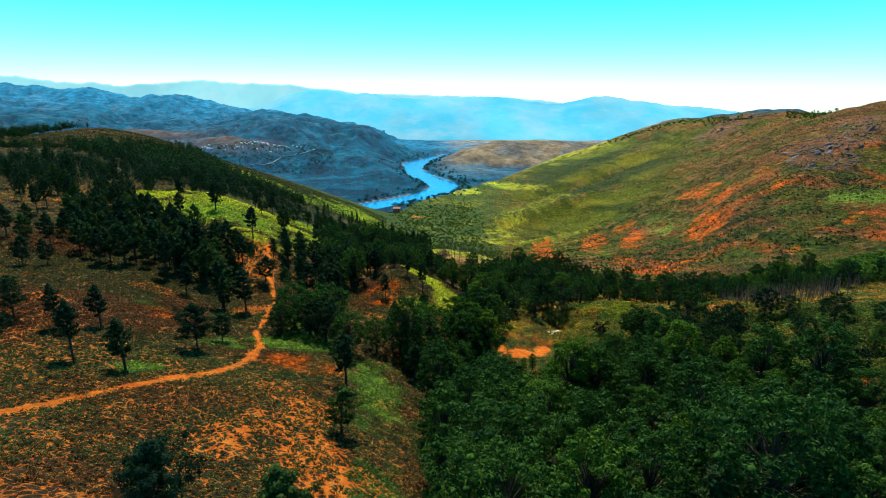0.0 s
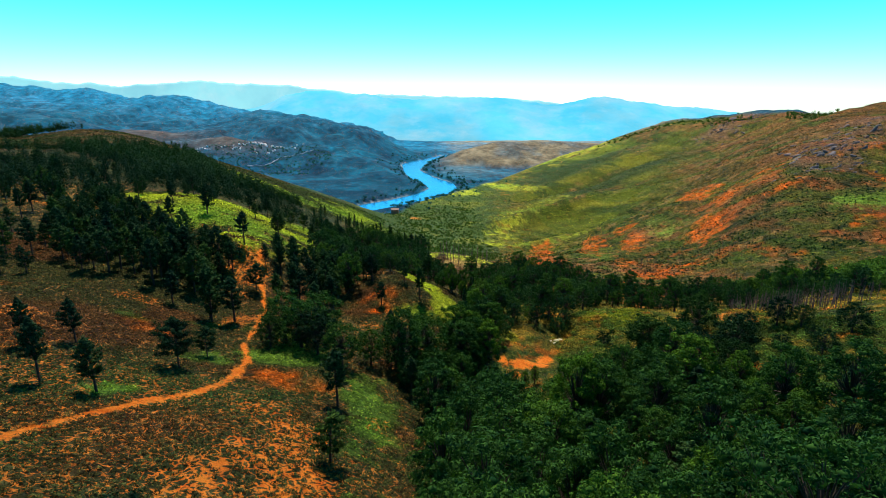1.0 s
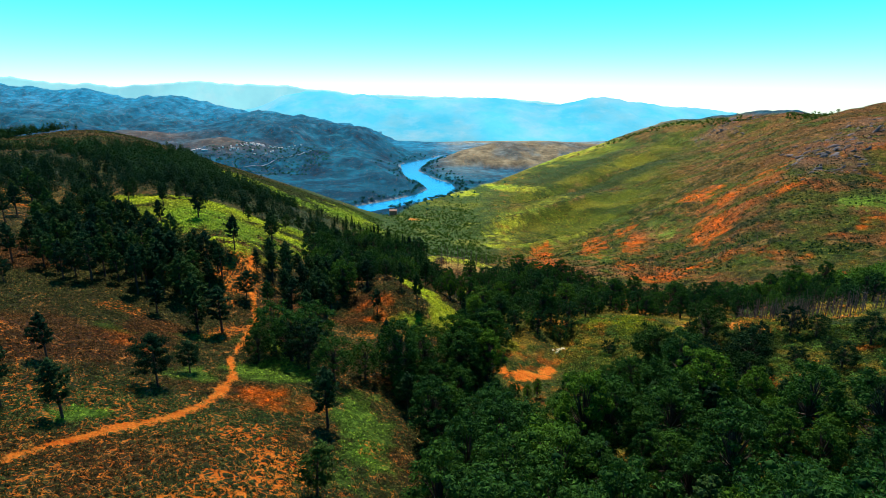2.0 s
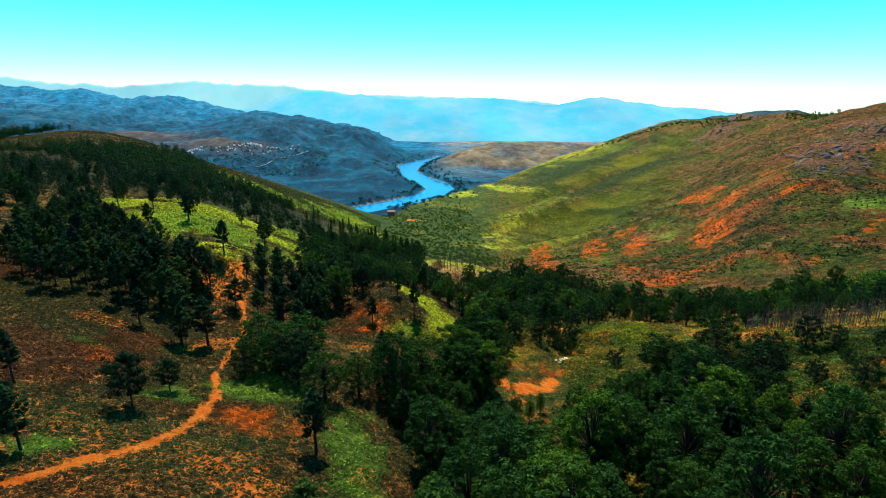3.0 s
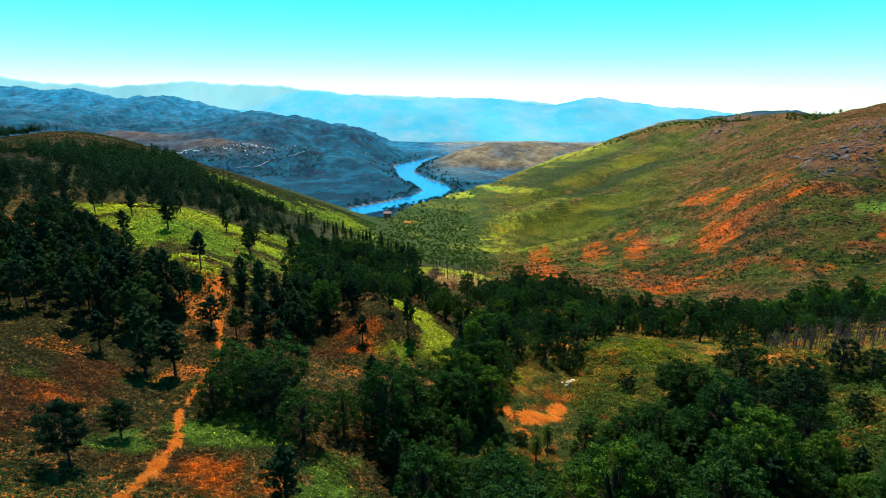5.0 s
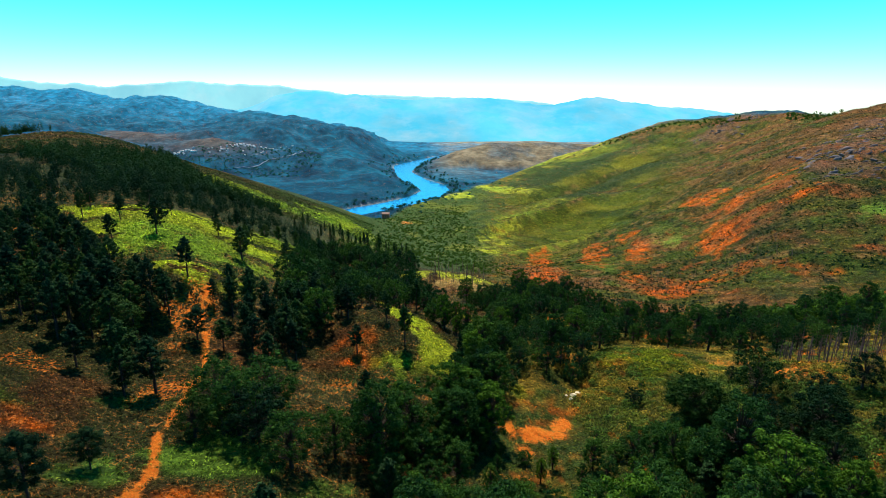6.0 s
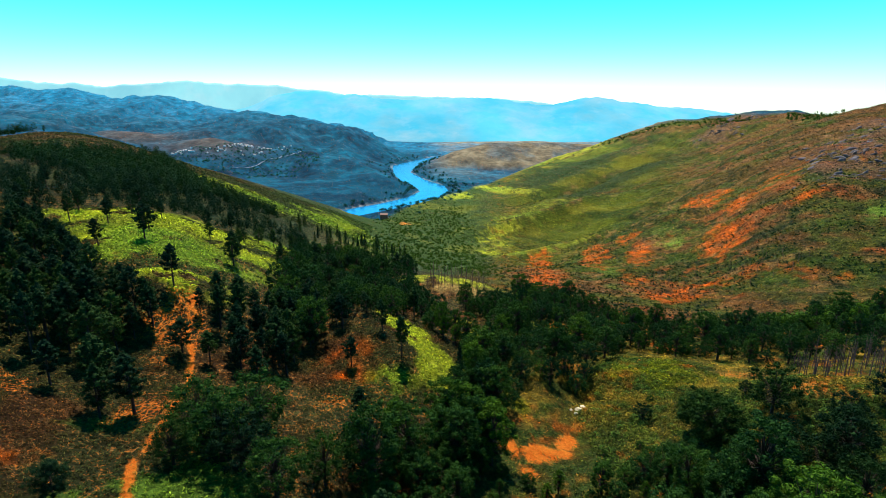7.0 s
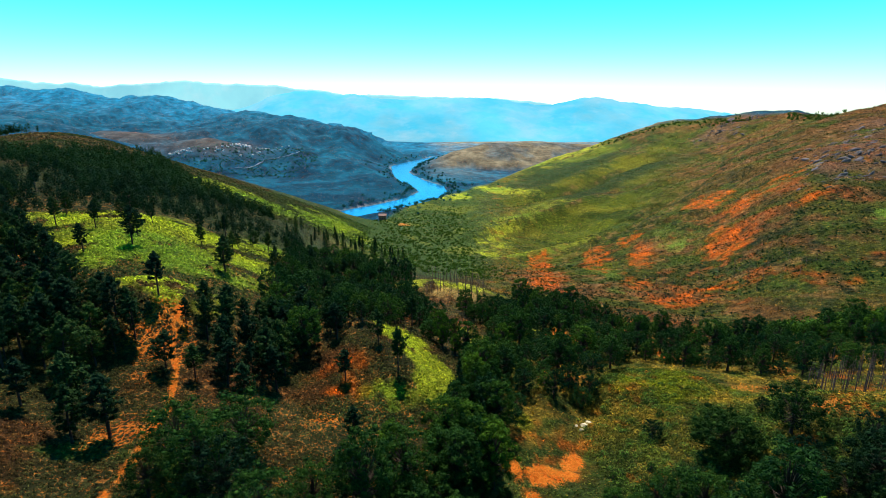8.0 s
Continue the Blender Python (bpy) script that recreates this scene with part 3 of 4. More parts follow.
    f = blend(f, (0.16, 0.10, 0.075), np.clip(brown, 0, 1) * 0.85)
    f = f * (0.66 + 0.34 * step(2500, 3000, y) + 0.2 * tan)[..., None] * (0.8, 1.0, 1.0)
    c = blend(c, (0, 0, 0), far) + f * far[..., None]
    sand = step(-173.0, -174.2, z) * step(1100, 1200, y) * step(-0.1, 0.3, fractal(x, y, 60, 3, 155))
    c = blend(c, (0.2, 0.22, 0.22), sand)
    soil = soil * (1 - step(330, 420, d)) * (1 - far)
    return c, soil


# ---- ground ----
def build_ground():
    front = np.arange(-47, 47.01, 0.23)
    side = np.arange(50, 310.01, 4.0)
    bearing = np.radians(np.concatenate([front, side]))
    rings = np.exp(np.linspace(math.log(18), math.log(4850), 500))
    rings = np.concatenate([[0.02, 4, 10], rings])
    r, a = np.meshgrid(rings, bearing, indexing="ij")
    x, y = r * np.sin(a), r * np.cos(a)
    z = land(x, y)
    rows, cols = r.shape
    verts = np.stack([x, y, z], -1).reshape(-1, 3)
    i, j = np.meshgrid(np.arange(rows - 1), np.arange(cols), indexing="ij")
    k = (j + 1) % cols
    faces = np.stack([i * cols + j, i * cols + k, (i + 1) * cols + k, (i + 1) * cols + j], -1).reshape(-1, 4)[:, ::-1]
    me = array_mesh("ground", verts, faces, GROUND)
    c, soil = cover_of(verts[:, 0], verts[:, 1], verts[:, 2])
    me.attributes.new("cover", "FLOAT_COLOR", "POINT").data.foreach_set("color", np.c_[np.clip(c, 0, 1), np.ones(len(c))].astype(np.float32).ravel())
    me.attributes.new("soil", "FLOAT", "POINT").data.foreach_set("value", soil.astype(np.float32))
    calm = step(1250, 1900, verts[:, 1]) * 0.92
    me.attributes.new("calm", "FLOAT", "POINT").data.foreach_set("value", calm.astype(np.float32))
    me.polygons.foreach_set("use_smooth", np.ones(len(faces), bool))
    tagged(new("ground", me), "heath-covered hillsides with orange soil, lime grass and rust bracken", "ground", kind="structure")


build_ground()
lake = mesh_object("water", [(-1500, 950, WATER_Z), (700, 950, WATER_Z), (700, 3000, WATER_Z), (-1500, 3000, WATER_Z)], [(0, 1, 2, 3)], WATER)
tagged(lake, "calm bright blue lake winding between the hills", "lake", kind="structure")


def mountain(name, crest, depth, mat, label, seed):
    """A far range: a ridged solid whose crest runs through the given points."""
    xs = np.array([p[0] for p in crest], float)
    x = np.linspace(xs[0], xs[-1], 260)
    y0 = crest[0][1]
    top = hermite(xs, [p[1 + 1] for p in crest], x) + 30 * fractal(x, x * 0, 210, 5, seed, 0.6)
    across = np.linspace(-1, 1, 41)
    s, xx = np.meshgrid(across, x, indexing="ij")
    base = -175.0
    yy = y0 + depth * s
    ribs = fractal(xx, yy, 420, 4, seed + 3, 0.55)
    zz = base + (top[None, :] - base) * (1 - abs(s)) ** (0.9 + 0.35 * ribs) + 0 * xx
    zz = np.where(abs(s) > 0.99, base - 20, zz)
    rows, cols = s.shape
    i, j = np.meshgrid(np.arange(rows - 1), np.arange(cols - 1), indexing="ij")
    faces = np.stack([i * cols + j, i * cols + j + 1, (i + 1) * cols + j + 1, (i + 1) * cols + j], -1).reshape(-1, 4)
    me = array_mesh(name, np.stack([xx, yy, zz], -1).reshape(-1, 3), faces, mat)
    me.polygons.foreach_set("use_smooth", np.ones(len(faces), bool))
    tagged(new(name, me), label, "mountain range", kind="structure")


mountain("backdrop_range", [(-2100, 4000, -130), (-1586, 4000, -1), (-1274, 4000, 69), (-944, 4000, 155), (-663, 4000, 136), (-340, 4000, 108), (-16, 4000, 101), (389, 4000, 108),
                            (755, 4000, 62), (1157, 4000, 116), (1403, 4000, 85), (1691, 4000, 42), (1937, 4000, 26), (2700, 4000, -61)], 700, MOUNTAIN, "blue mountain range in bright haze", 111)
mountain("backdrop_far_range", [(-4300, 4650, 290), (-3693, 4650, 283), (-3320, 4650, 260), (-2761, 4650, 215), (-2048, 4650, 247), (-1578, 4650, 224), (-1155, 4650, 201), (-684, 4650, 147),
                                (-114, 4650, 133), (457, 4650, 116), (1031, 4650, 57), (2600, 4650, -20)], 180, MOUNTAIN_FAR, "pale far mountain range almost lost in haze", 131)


# ---- trees ----
def tube(points, radii, sides=6):
    """A tapered tube along points: vertices and quads."""
    verts, faces = [], []
    for i, (p, r) in enumerate(zip(points, radii)):
        a, b = Vector(points[max(i - 1, 0)]), Vector(points[min(i + 1, len(points) - 1)])
        d = (b - a).normalized()
        e = d.orthogonal().normalized()
        f = d.cross(e)
        for k in range(sides):
            t = 2 * math.pi * k / sides
            verts.append(Vector(p) + r * (math.cos(t) * e + math.sin(t) * f))
    for i in range(len(points) - 1):
        for k in range(sides):
            k2 = (k + 1) % sides
            faces.append((i * sides + k, i * sides + k2, (i + 1) * sides + k2, (i + 1) * sides + k))
    return verts, faces


class Pile:
    """Collects tubes into one mesh."""

    def __init__(self):
        self.v, self.f = [], []

    def add(self, vf):
        n = len(self.v)
        self.v += [tuple(v) for v in vf[0]]
        self.f += [tuple(i + n for i in f) for f in vf[1]]


def leaves(rng, centres, size, flat=0.0, out=None, loose=0.55):
    """Small three-cornered leaf sprays at the centres. They face the way out points, loosely, or any way; flat 1 lays them level."""
    n = len(centres)
    face = rng.normal(size=(n, 3))
    face /= np.linalg.norm(face, axis=1)[:, None]
    if out is not None:
        face = np.asarray(out) + loose * face
    face[:, 2] += 0.8 * flat * np.sign(face[:, 2] + 1e-6)
    face /= np.linalg.norm(face, axis=1)[:, None] + 1e-9
    a = np.cross(face, rng.normal(size=(n, 3)))
    a /= np.linalg.norm(a, axis=1)[:, None] + 1e-9
    b = np.cross(face, a)
    s = size * rng.uniform(0.6, 1.3, (n, 1))
    c = np.asarray(centres)
    verts = np.stack([c - a * s + b * s * 0.3, c + b * s * 0.8, c + a * s - b * s * 0.5], 1).reshape(-1, 3)
    faces = np.arange(3 * n).reshape(n, 3)
    return verts, faces


def blob_points(rng, n, centre, radius, shell=0.75):
    """Points in the outer shell of a rounded clump, and the ways out of it there."""
    p = rng.normal(size=(n, 3))
    p /= np.linalg.norm(p, axis=1)[:, None]
    return np.asarray(centre) + p * np.asarray(radius) * rng.uniform(shell, 1.05, (n, 1)), p


def tree(name, wood, crown, crown_mat, label, category, wood_mat=None):
    ob = tagged(new(name), label, category)
    mesh_object("trunk", wood.v, wood.f, wood_mat or BARK, ob, True)
    if crown is not None:
        leaf = new("crown", array_mesh("crown", crown[0], crown[1], crown_mat))
        leaf.parent = ob
    return ob


def make_pine(seed, tall=9.0, wide=2.4, bare=0.28, tufts=24):
    """A pine: a tapered stem, whorls of rising limbs and an egg-shaped crown of needle tufts."""
    rng = np.random.default_rng(seed)
    wood, cent, ways = Pile(), [], []
    lean = rng.normal(0, 0.03, 2)
    spine = lambda s: (lean[0] * tall * s * s, lean[1] * tall * s * s, tall * s)
    wood.add(tube([(*spine(0)[:2], -0.6)] + [spine(s) for s in (0.2, 0.45, 0.7, 0.98)], [0.022 * tall, 0.019 * tall, 0.015 * tall, 0.009 * tall, 0.003 * tall]))
    limbs = 44
    lop = rng.uniform(0, 6.28)
    for k in range(limbs):
        s = bare + (0.97 - bare) * (k + rng.uniform(0, 0.9)) / limbs
        up = (s - bare) / (0.97 - bare)
        t = 2.4 * k + rng.uniform(-0.5, 0.5)
        reach = wide * math.sin(math.pi * min(1, 0.16 + 0.86 * up) ** 0.85) ** 0.75 * rng.uniform(0.55, 1.1) * (1 + 0.22 * math.cos(t - lop))
        p = np.array(spine(s))
        q = p + (reach * math.cos(t), reach * math.sin(t), reach * rng.uniform(0.15, 0.6))
        wood.add(tube([p, (p + q) / 2 - (0, 0, 0.05 * reach), q], [0.006 * tall, 0.004 * tall, 0.0015 * tall], 3))
        for w in (0.5, 0.78, 1.0):
            m = p + (q - p) * w
            size = wide * rng.uniform(0.13, 0.2)
            c, o = blob_points(rng, tufts, m, (size, size, 0.85 * size), 0.35)
            cent.append(c)
            ways.append(o + 0.6 * (m - np.array(spine(0.6))) / wide)
    c, o = blob_points(rng, 40, spine(0.97), (0.13 * wide, 0.13 * wide, 0.3 * wide), 0.1)
    cent.append(c)
    ways.append(o)
    spray = 0.024 * tall * (24 / tufts) ** 0.3
    return tree("pine_tree", wood, leaves(rng, np.vstack(cent), spray, 0.0, np.vstack(ways), 0.7), PINE, "dark green pine with an open rounded crown on heath", "tree")


def make_broadleaf(seed, tall=11.0, wide=4.6, name="broadleaf_tree", lobes=80, per=105, spray=0.155, mat=None):
    rng = np.random.default_rng(seed)
    wood, cent, ways, core_v, core_f = Pile(), [], [], [], []
    wood.add(tube([(0, 0, -0.8), (0.1, 0, 0.15 * tall), (0, 0.1, 0.5 * tall)], [0.035 * tall, 0.025 * tall, 0.012 * tall]))
    for k in range(lobes):
        t = 2.4 * k + rng.uniform(-0.3, 0.3)
        up = (k + 0.5) / lobes
        z = tall * (0.24 + 0.62 * up)
        rim = wide * math.sqrt(max(0.05, 1 - (1.75 * up - 0.72) ** 2)) * 0.9 * math.sqrt(rng.uniform(0.5, 1))
        c = np.array([rim * math.cos(t), rim * math.sin(t), z]) + rng.normal(0, 0.1 * wide, 3)
        rad = wide * rng.uniform(0.12, 0.25)
        wood.add(tube([(0, 0, min(z, 0.5 * tall) * 0.8), tuple(c * (0.4, 0.4, 0.75)), tuple(c * (0.7, 0.7, 0.88))], [0.009 * tall, 0.005 * tall, 0.002 * tall], 4))
        p, o = blob_points(rng, per, c, (rad, rad, rad * 0.8), 0.72)
        cent.append(p)
        ways.append(o)
        octa = np.array([(1, 0, 0), (0, 1, 0), (-1, 0, 0), (0, -1, 0), (0, 0, 0.8), (0, 0, -0.8)]) * rad * 0.45 + c
        core_v.append(octa)
        core_f.append(np.array([(0, 1, 4), (1, 2, 4), (2, 3, 4), (3, 0, 4), (1, 0, 5), (2, 1, 5), (3, 2, 5), (0, 3, 5)]) + 6 * k)
    lv, lf = leaves(rng, np.vstack(cent), spray, 0.0, np.vstack(ways))
    inner = np.vstack(core_v)
    crown = (np.vstack([lv, inner]), np.vstack([lf, np.vstack(core_f) + len(lv)]))
    return tree(name, wood, crown, mat or BROAD, "dense dark green broadleaf tree in the wooded hollow", "tree")


def make_conifer(seed, tall=12.0, wide=1.5):
    rng = np.random.default_rng(seed)
    wood, cent = Pile(), []
    wood.add(tube([(0, 0, -0.6), (0, 0, 0.5 * tall), (0, 0, 0.97 * tall)], [0.018 * tall, 0.01 * tall, 0.002 * tall]))
    for k in range(60):
        s = 0.08 + 0.9 * k / 60
        r = wide * (1 - s) ** 0.75 * rng.uniform(0.6, 1.1)
        t = 2.4 * k
        cent.append(blob_points(rng, 22, (r * 0.6 * math.cos(t), r * 0.6 * math.sin(t), s * tall), (0.45 * r + 0.15, 0.45 * r + 0.15, 0.05 * tall), 0.2)[0])
    return tree("conifer", wood, leaves(rng, np.vstack(cent), 0.24), CONIFER, "slender pointed dark conifer at the wood's edge", "tree")


def make_dead(seed, tall=9.0):
    rng = np.random.default_rng(seed)
    wood = Pile()
    lean = rng.normal(0, 0.04, 2) * tall
    wood.add(tube([(0, 0, -0.5), (lean[0] * 0.3, lean[1] * 0.3, 0.5 * tall), (*lean, tall)], [0.018 * tall, 0.013 * tall, 0.003 * tall], 5))
    for k in range(14):
        s, t = rng.uniform(0.3, 0.95), rng.uniform(0, 6.3)
        r = tall * 0.2 * (1.15 - s) * rng.uniform(0.6, 1.3)
        p = np.array([lean[0] * s * s, lean[1] * s * s, s * tall])
        wood.add(tube([p, p + (r * math.cos(t), r * math.sin(t), r * 0.6)], [0.005 * tall, 0.0015 * tall], 3))
    return tree("dead_tree", wood, None, None, "bare grey-brown fire-killed tree trunk", "dead tree", BURNT)


def place(x, y, z, size=1.0, turn=0.0):
    wide = size * random.uniform(0.88, 1.12)
    return Matrix.Translation((x, y, z - 0.15)) @ Matrix.Rotation(turn, 4, "Z") @ Matrix.Diagonal((wide, wide, size, 1))


def plant(kinds, spots, group, label=""):
    """Trees of the given kinds at (x, y, height factor)."""
    floor = land([p[0] for p in spots], [p[1] for p in spots])
    for (x, y, s), z in zip(spots, floor):
        ob = random.choice(kinds)
        m = place(x, y, z, s * random.uniform(0.93, 1.07), random.uniform(0, 6.28))
        if ob.get("used"):
            ob = copy_thing(ob, m)
        else:
            ob.matrix_basis = m
            ob["used"] = True
        tagged(ob, label=label, group=group)


def inside(x, y, ring):
    hit = False
    for (ax, ay), (bx, by) in zip(ring, ring[1:] + ring[:1]):
        if (ay > y) != (by > y) and x < (bx - ax) * (y - ay) / (by - ay) + ax:
            hit = not hit
    return hit


def scatter(rng, ring, gap, lo, hi, keep=None, most=4000):
    """Spots spread over a ring of plan points, no two nearer than gap."""
    xs, ys = [p[0] for p in ring], [p[1] for p in ring]
    out = []
    for _ in range(most):
        x, y = rng.uniform(min(xs), max(xs)), rng.uniform(min(ys), max(ys))
        if inside(x, y, ring) and (keep is None or keep(x, y)) and all((x - a) ** 2 + (y - b) ** 2 > gap * gap for a, b, _ in out):
            out.append((x, y, rng.uniform(lo, hi)))
    return out


GULLY = [(16, 156), (21, 148), (32, 143), (44, 150), (52, 166), (56, 178), (46, 192), (38, 184), (31, 174), (24, 172), (19, 168)]
SPUR = [(-33.4, 202.1), (-23.3, 208.3), (-13.8, 221.3), (-4, 238), (10, 212), (13, 194), (5, 176), (-6, 170), (-26, 166), (-38, 182)]
FIELD = [(-157, 262), (-176, 292), (-178, 316), (-158, 332), (-127, 338), (-108, 384), (-88, 396), (-74, 320), (-66, 262), (-55.6, 197), (-72.6, 182.9), (-84.9, 192.6), (-122, 236)]


def clear(x, y):
    """No tree on the track, the clay or the open knoll."""
    off, _ = to_line(np.array([x]), np.array([y]), TRACK)
    return off[0] > 3 and not inside(x, y, GULLY) and not inside(x, y, SPUR) and not inside(x, y, FIELD) and not any(math.hypot(x - c[0], y - c[1]) < 0.9 * c[2] + 1.5 for c in CLAY[:4])


rng = random.Random(7)
pines = [make_pine(i, t, w, b) for i, t, w, b in ((1, 9.5, 2.6, 0.24), (2, 10.5, 2.4, 0.32), (3, 9.0, 2.8, 0.22), (4, 11.5, 2.4, 0.38), (5, 10.0, 2.1, 0.28))]
round_pines = [make_pine(6, 11.5, 4.6, 0.22, 110), make_pine(7, 11.0, 3.4, 0.22, 90)]
broads = [make_broadleaf(i, t, w) for i, t, w in ((11, 11.0, 4.4), (12, 12.5, 4.6), (13, 10.0, 4.6), (14, 13.5, 3.6), (15, 9.0, 3.6), (16, 14.0, 3.0))]
dome = make_broadleaf(17, 11.5, 8.6, "broadleaf_tree", 170, 130, 0.2, DOME)
evergreens = [make_broadleaf(18, 11.5, 5.2, mat=DOME), make_broadleaf(19, 13.0, 4.6, mat=DOME)]
oaks = [make_broadleaf(i, t, w, "oak_tree", 56, 52, 0.25, OAK) for i, t, w in ((41, 11.0, 4.4), (42, 12.0, 4.2), (43, 10.0, 4.6), (44, 13.0, 3.4))]
firs = [make_conifer(i, t, w) for i, t, w in ((21, 12.0, 2.4), (22, 10.0, 2.2), (23, 13.5, 2.8))]
snags = [make_dead(i, t) for i, t in ((31, 9.0), (32, 8.0), (33, 10.0))]

# pines on the open heath
plant(pines, [(-64.7, 85.8, 0.95), (-55.6, 85.4, 1.0), (-78.3, 101, 0.85), (-73.3, 107, 0.95), (-87, 101.7, 0.9), (-77.3, 153, 1.0), (-124, 152, 1.1), (-137, 171, 1.2), (-65, 149, 1.35), (-57.5, 147, 1.3),
              (-62.6, 144.5, 1.2), (-61.2, 176, 1.1), (-54.2, 175, 0.95), (-73, 184.7, 1.05), (-71.5, 196.6, 1.15), (-59.3, 197.5, 1.2), (-63, 192, 0.75), (-76, 84, 0.9), (-39.5, 165.7, 1.3), (-78.9, 260.7, 1.35),
              (-109, 254, 1.2), (-122, 246, 1.05), (-140, 248, 1.1), (-158, 263, 1.2), (-158, 286, 1.1), (-144, 310, 1.1), (-102, 362, 1.2)], "pines on the heath")
plant(pines, [(-13.9, 200, 0.9), (-7.6, 187, 1.05), (-21, 185, 1.0), (-15.2, 159.6, 0.95), (-20.3, 101.5, 1.25), (-17, 79, 1.0)], "pines on the spur", "slim dark pine on the rounded brown spur")
plant(round_pines[:1], [(-52.5, 105.5, 0.88), (-52, 116.9, 0.66)], "pines on the heath", "broad dark pine standing alone on the heath")
plant(round_pines[:1], [(-24.5, 38, 1.0)], "pines on the heath")
plant(round_pines[1:], [(-14.5, 40, 1.0)], "pines on the heath")
plant(evergreens + broads[1:2], [(-41.5, 140, 1.2), (-43, 132, 0.75), (-33.5, 147, 1.05), (-31, 131, 1.15), (-36, 135, 1.0), (-12, 141, 1.0), (-4, 147, 1.0), (-18, 134, 0.8), (-24, 126, 0.9)], "broadleaf trees", "dense dark broadleaf tree beside the orange track")
plant([dome], [(63.6, 158.6, 0.95)], "broadleaf trees", "wide dark domed broadleaf tree on the open knoll")
plant(broads[:3] + evergreens[:1], [(44, 146, 0.6), (50, 140, 0.75), (56, 146, 0.55), (60, 138, 0.8), (66, 141, 0.6), (66, 130, 0.9), (70, 124, 0.8), (84, 118, 0.7), (92, 126, 0.6), (86, 132, 0.45), (104, 118, 0.8), (108, 138, 0.7), (96, 110, 0.9), (54, 132, 0.8), (48, 158, 0.35),
      (54, 172, 0.4), (40, 158, 0.35), (37, 152, 0.4), (45, 166, 0.3), (60, 182, 0.35), (78, 170, 0.3), (70, 178, 0.35), (84, 146, 0.4), (90, 138, 0.35), (68, 150, 0.4), (90, 92, 0.9), (101, 96, 1.0), (112, 108, 0.9)], "bushes on the knoll", "rounded dark green bush or small tree in the clearing")
plant(evergreens, [(52.2, 147.7, 0.55), (56.9, 144.4, 0.6), (62.9, 143.9, 0.5), (71.7, 143.5, 0.6), (72.9, 137.1, 0.7), (77.6, 159.0, 1.0), (86.5, 148.8, 1.0), (79.0, 140.0, 0.6)], "bushes on the knoll", "dark evergreen bush on the lower edge of the clearing")
plant(evergreens, [(72.2, 148, 1.0), (77, 137, 1.05), (98, 153, 1.05), (99, 139.9, 0.5), (78.6, 96.5, 0.85), (103, 150, 0.8), (112, 126, 0.9)], "broadleaf trees", "dark evergreen tree standing in the rough clearing")
grove = [(-108, 160), (-136, 186), (-168, 242), (-165, 272), (-132, 246), (-90.2, 194), (-76.3, 182.7), (-84, 168)]
plant(pines, scatter(rng, grove, 5.6, 0.95, 1.35, clear), "pine grove", "tall dark pine in a close grove on the slope")
plant(pines, scatter(rng, [(-58.5, 190.5), (-42.6, 233.6), (-23.3, 208.3), (-32.8, 193.8), (-30, 178), (-48, 174)], 5.0, 0.9, 1.35, clear), "pine grove", "tall dark pine in a close grove above the track")
plant(pines, scatter(rng, FIELD, 21, 0.8, 1.25, lambda x, y: y > 268), "pines on the heath", "dark pine standing in the bright lime-green field")
grove_edge = [(-90, 160), (-76, 166), (-70, 184), (-80, 194), (-92, 186)]
plant(pines, scatter(rng, grove_edge, 5.0, 0.9, 1.3, clear), "pine grove", "tall dark pine in a close grove on the slope")
west = [(-113, 150), (-190, 190), (-260, 280), (-200, 290), (-150, 225)]
plant(pines, scatter(rng, west, 17, 0.9, 1.4, clear), "pine grove")
near = [(-11, 130), (-8, 160), (15, 160), (36, 158), (52, 150), (58, 134), (71, 112), (72, 102), (66, 90), (78, 84), (96, 66), (75, 48), (45, 46), (10, 46), (1, 48), (0, 70), (0, 100), (-4, 118)]
plant(broads + broads[3:] + pines[1:2], [(x, y, s * (0.48 if 12 < x < 46 and y > 128 else 0.72 if 10 < x < 52 and y > 112 else 1.0)) for x, y, s in scatter(rng, near, 4.9, 0.7, 1.3, clear, 7000)], "broadleaf wood")
mid = [(-48.9, 216.5), (-58, 251), (-76, 349), (-84, 400), (-55, 400), (-28, 380), (-8.9, 341.8), (-8, 300), (9, 235), (-6, 242), (-27.5, 209.3), (-42, 191.4)]
plant(oaks + oaks + pines[1:4], scatter(rng, mid, 6.0, 0.8, 1.25, clear), "oak wood", "dark tree in the mixed wood of the valley side")
valley = [(14, 295), (60, 330), (85, 270), (170, 250), (180, 200), (150, 196), (112, 205), (98, 214), (70, 228), (52, 210), (47.1, 192.4), (30, 200), (19, 177), (3, 170), (8, 215), (30, 240)]
plant(oaks + oaks + broads[3:], [(x, y, s * (1.0 if x < 70 else 0.85)) for x, y, s in scatter(rng, valley, 5.0, 0.6, 1.05, clear)], "oak wood", "small rounded green oak below the open hillside")
plant(broads[3:] + firs[:1], scatter(rng, [(4, 150), (14, 152), (17, 178), (16, 205), (10, 225), (-2, 232), (8, 200), (4, 172)], 4.2, 0.75, 1.15, clear), "slender trees by the gully", "slender dark green tree beside the clay gully")
plant(snags, scatter(rng, [(96, 174), (110, 200), (142, 206), (150, 180), (126, 168), (110, 174)], 2.5, 0.6, 1.1), "dead trees")
plant(snags, scatter(rng, [(-2, 318), (28, 318), (29.6, 337.3), (0, 341.2)], 3.2, 0.8, 1.2), "dead trees")
plant(snags, scatter(rng, [(150, 330), (210, 320), (230, 400), (180, 430), (130, 400)], 8, 0.5, 0.8), "dead trees")
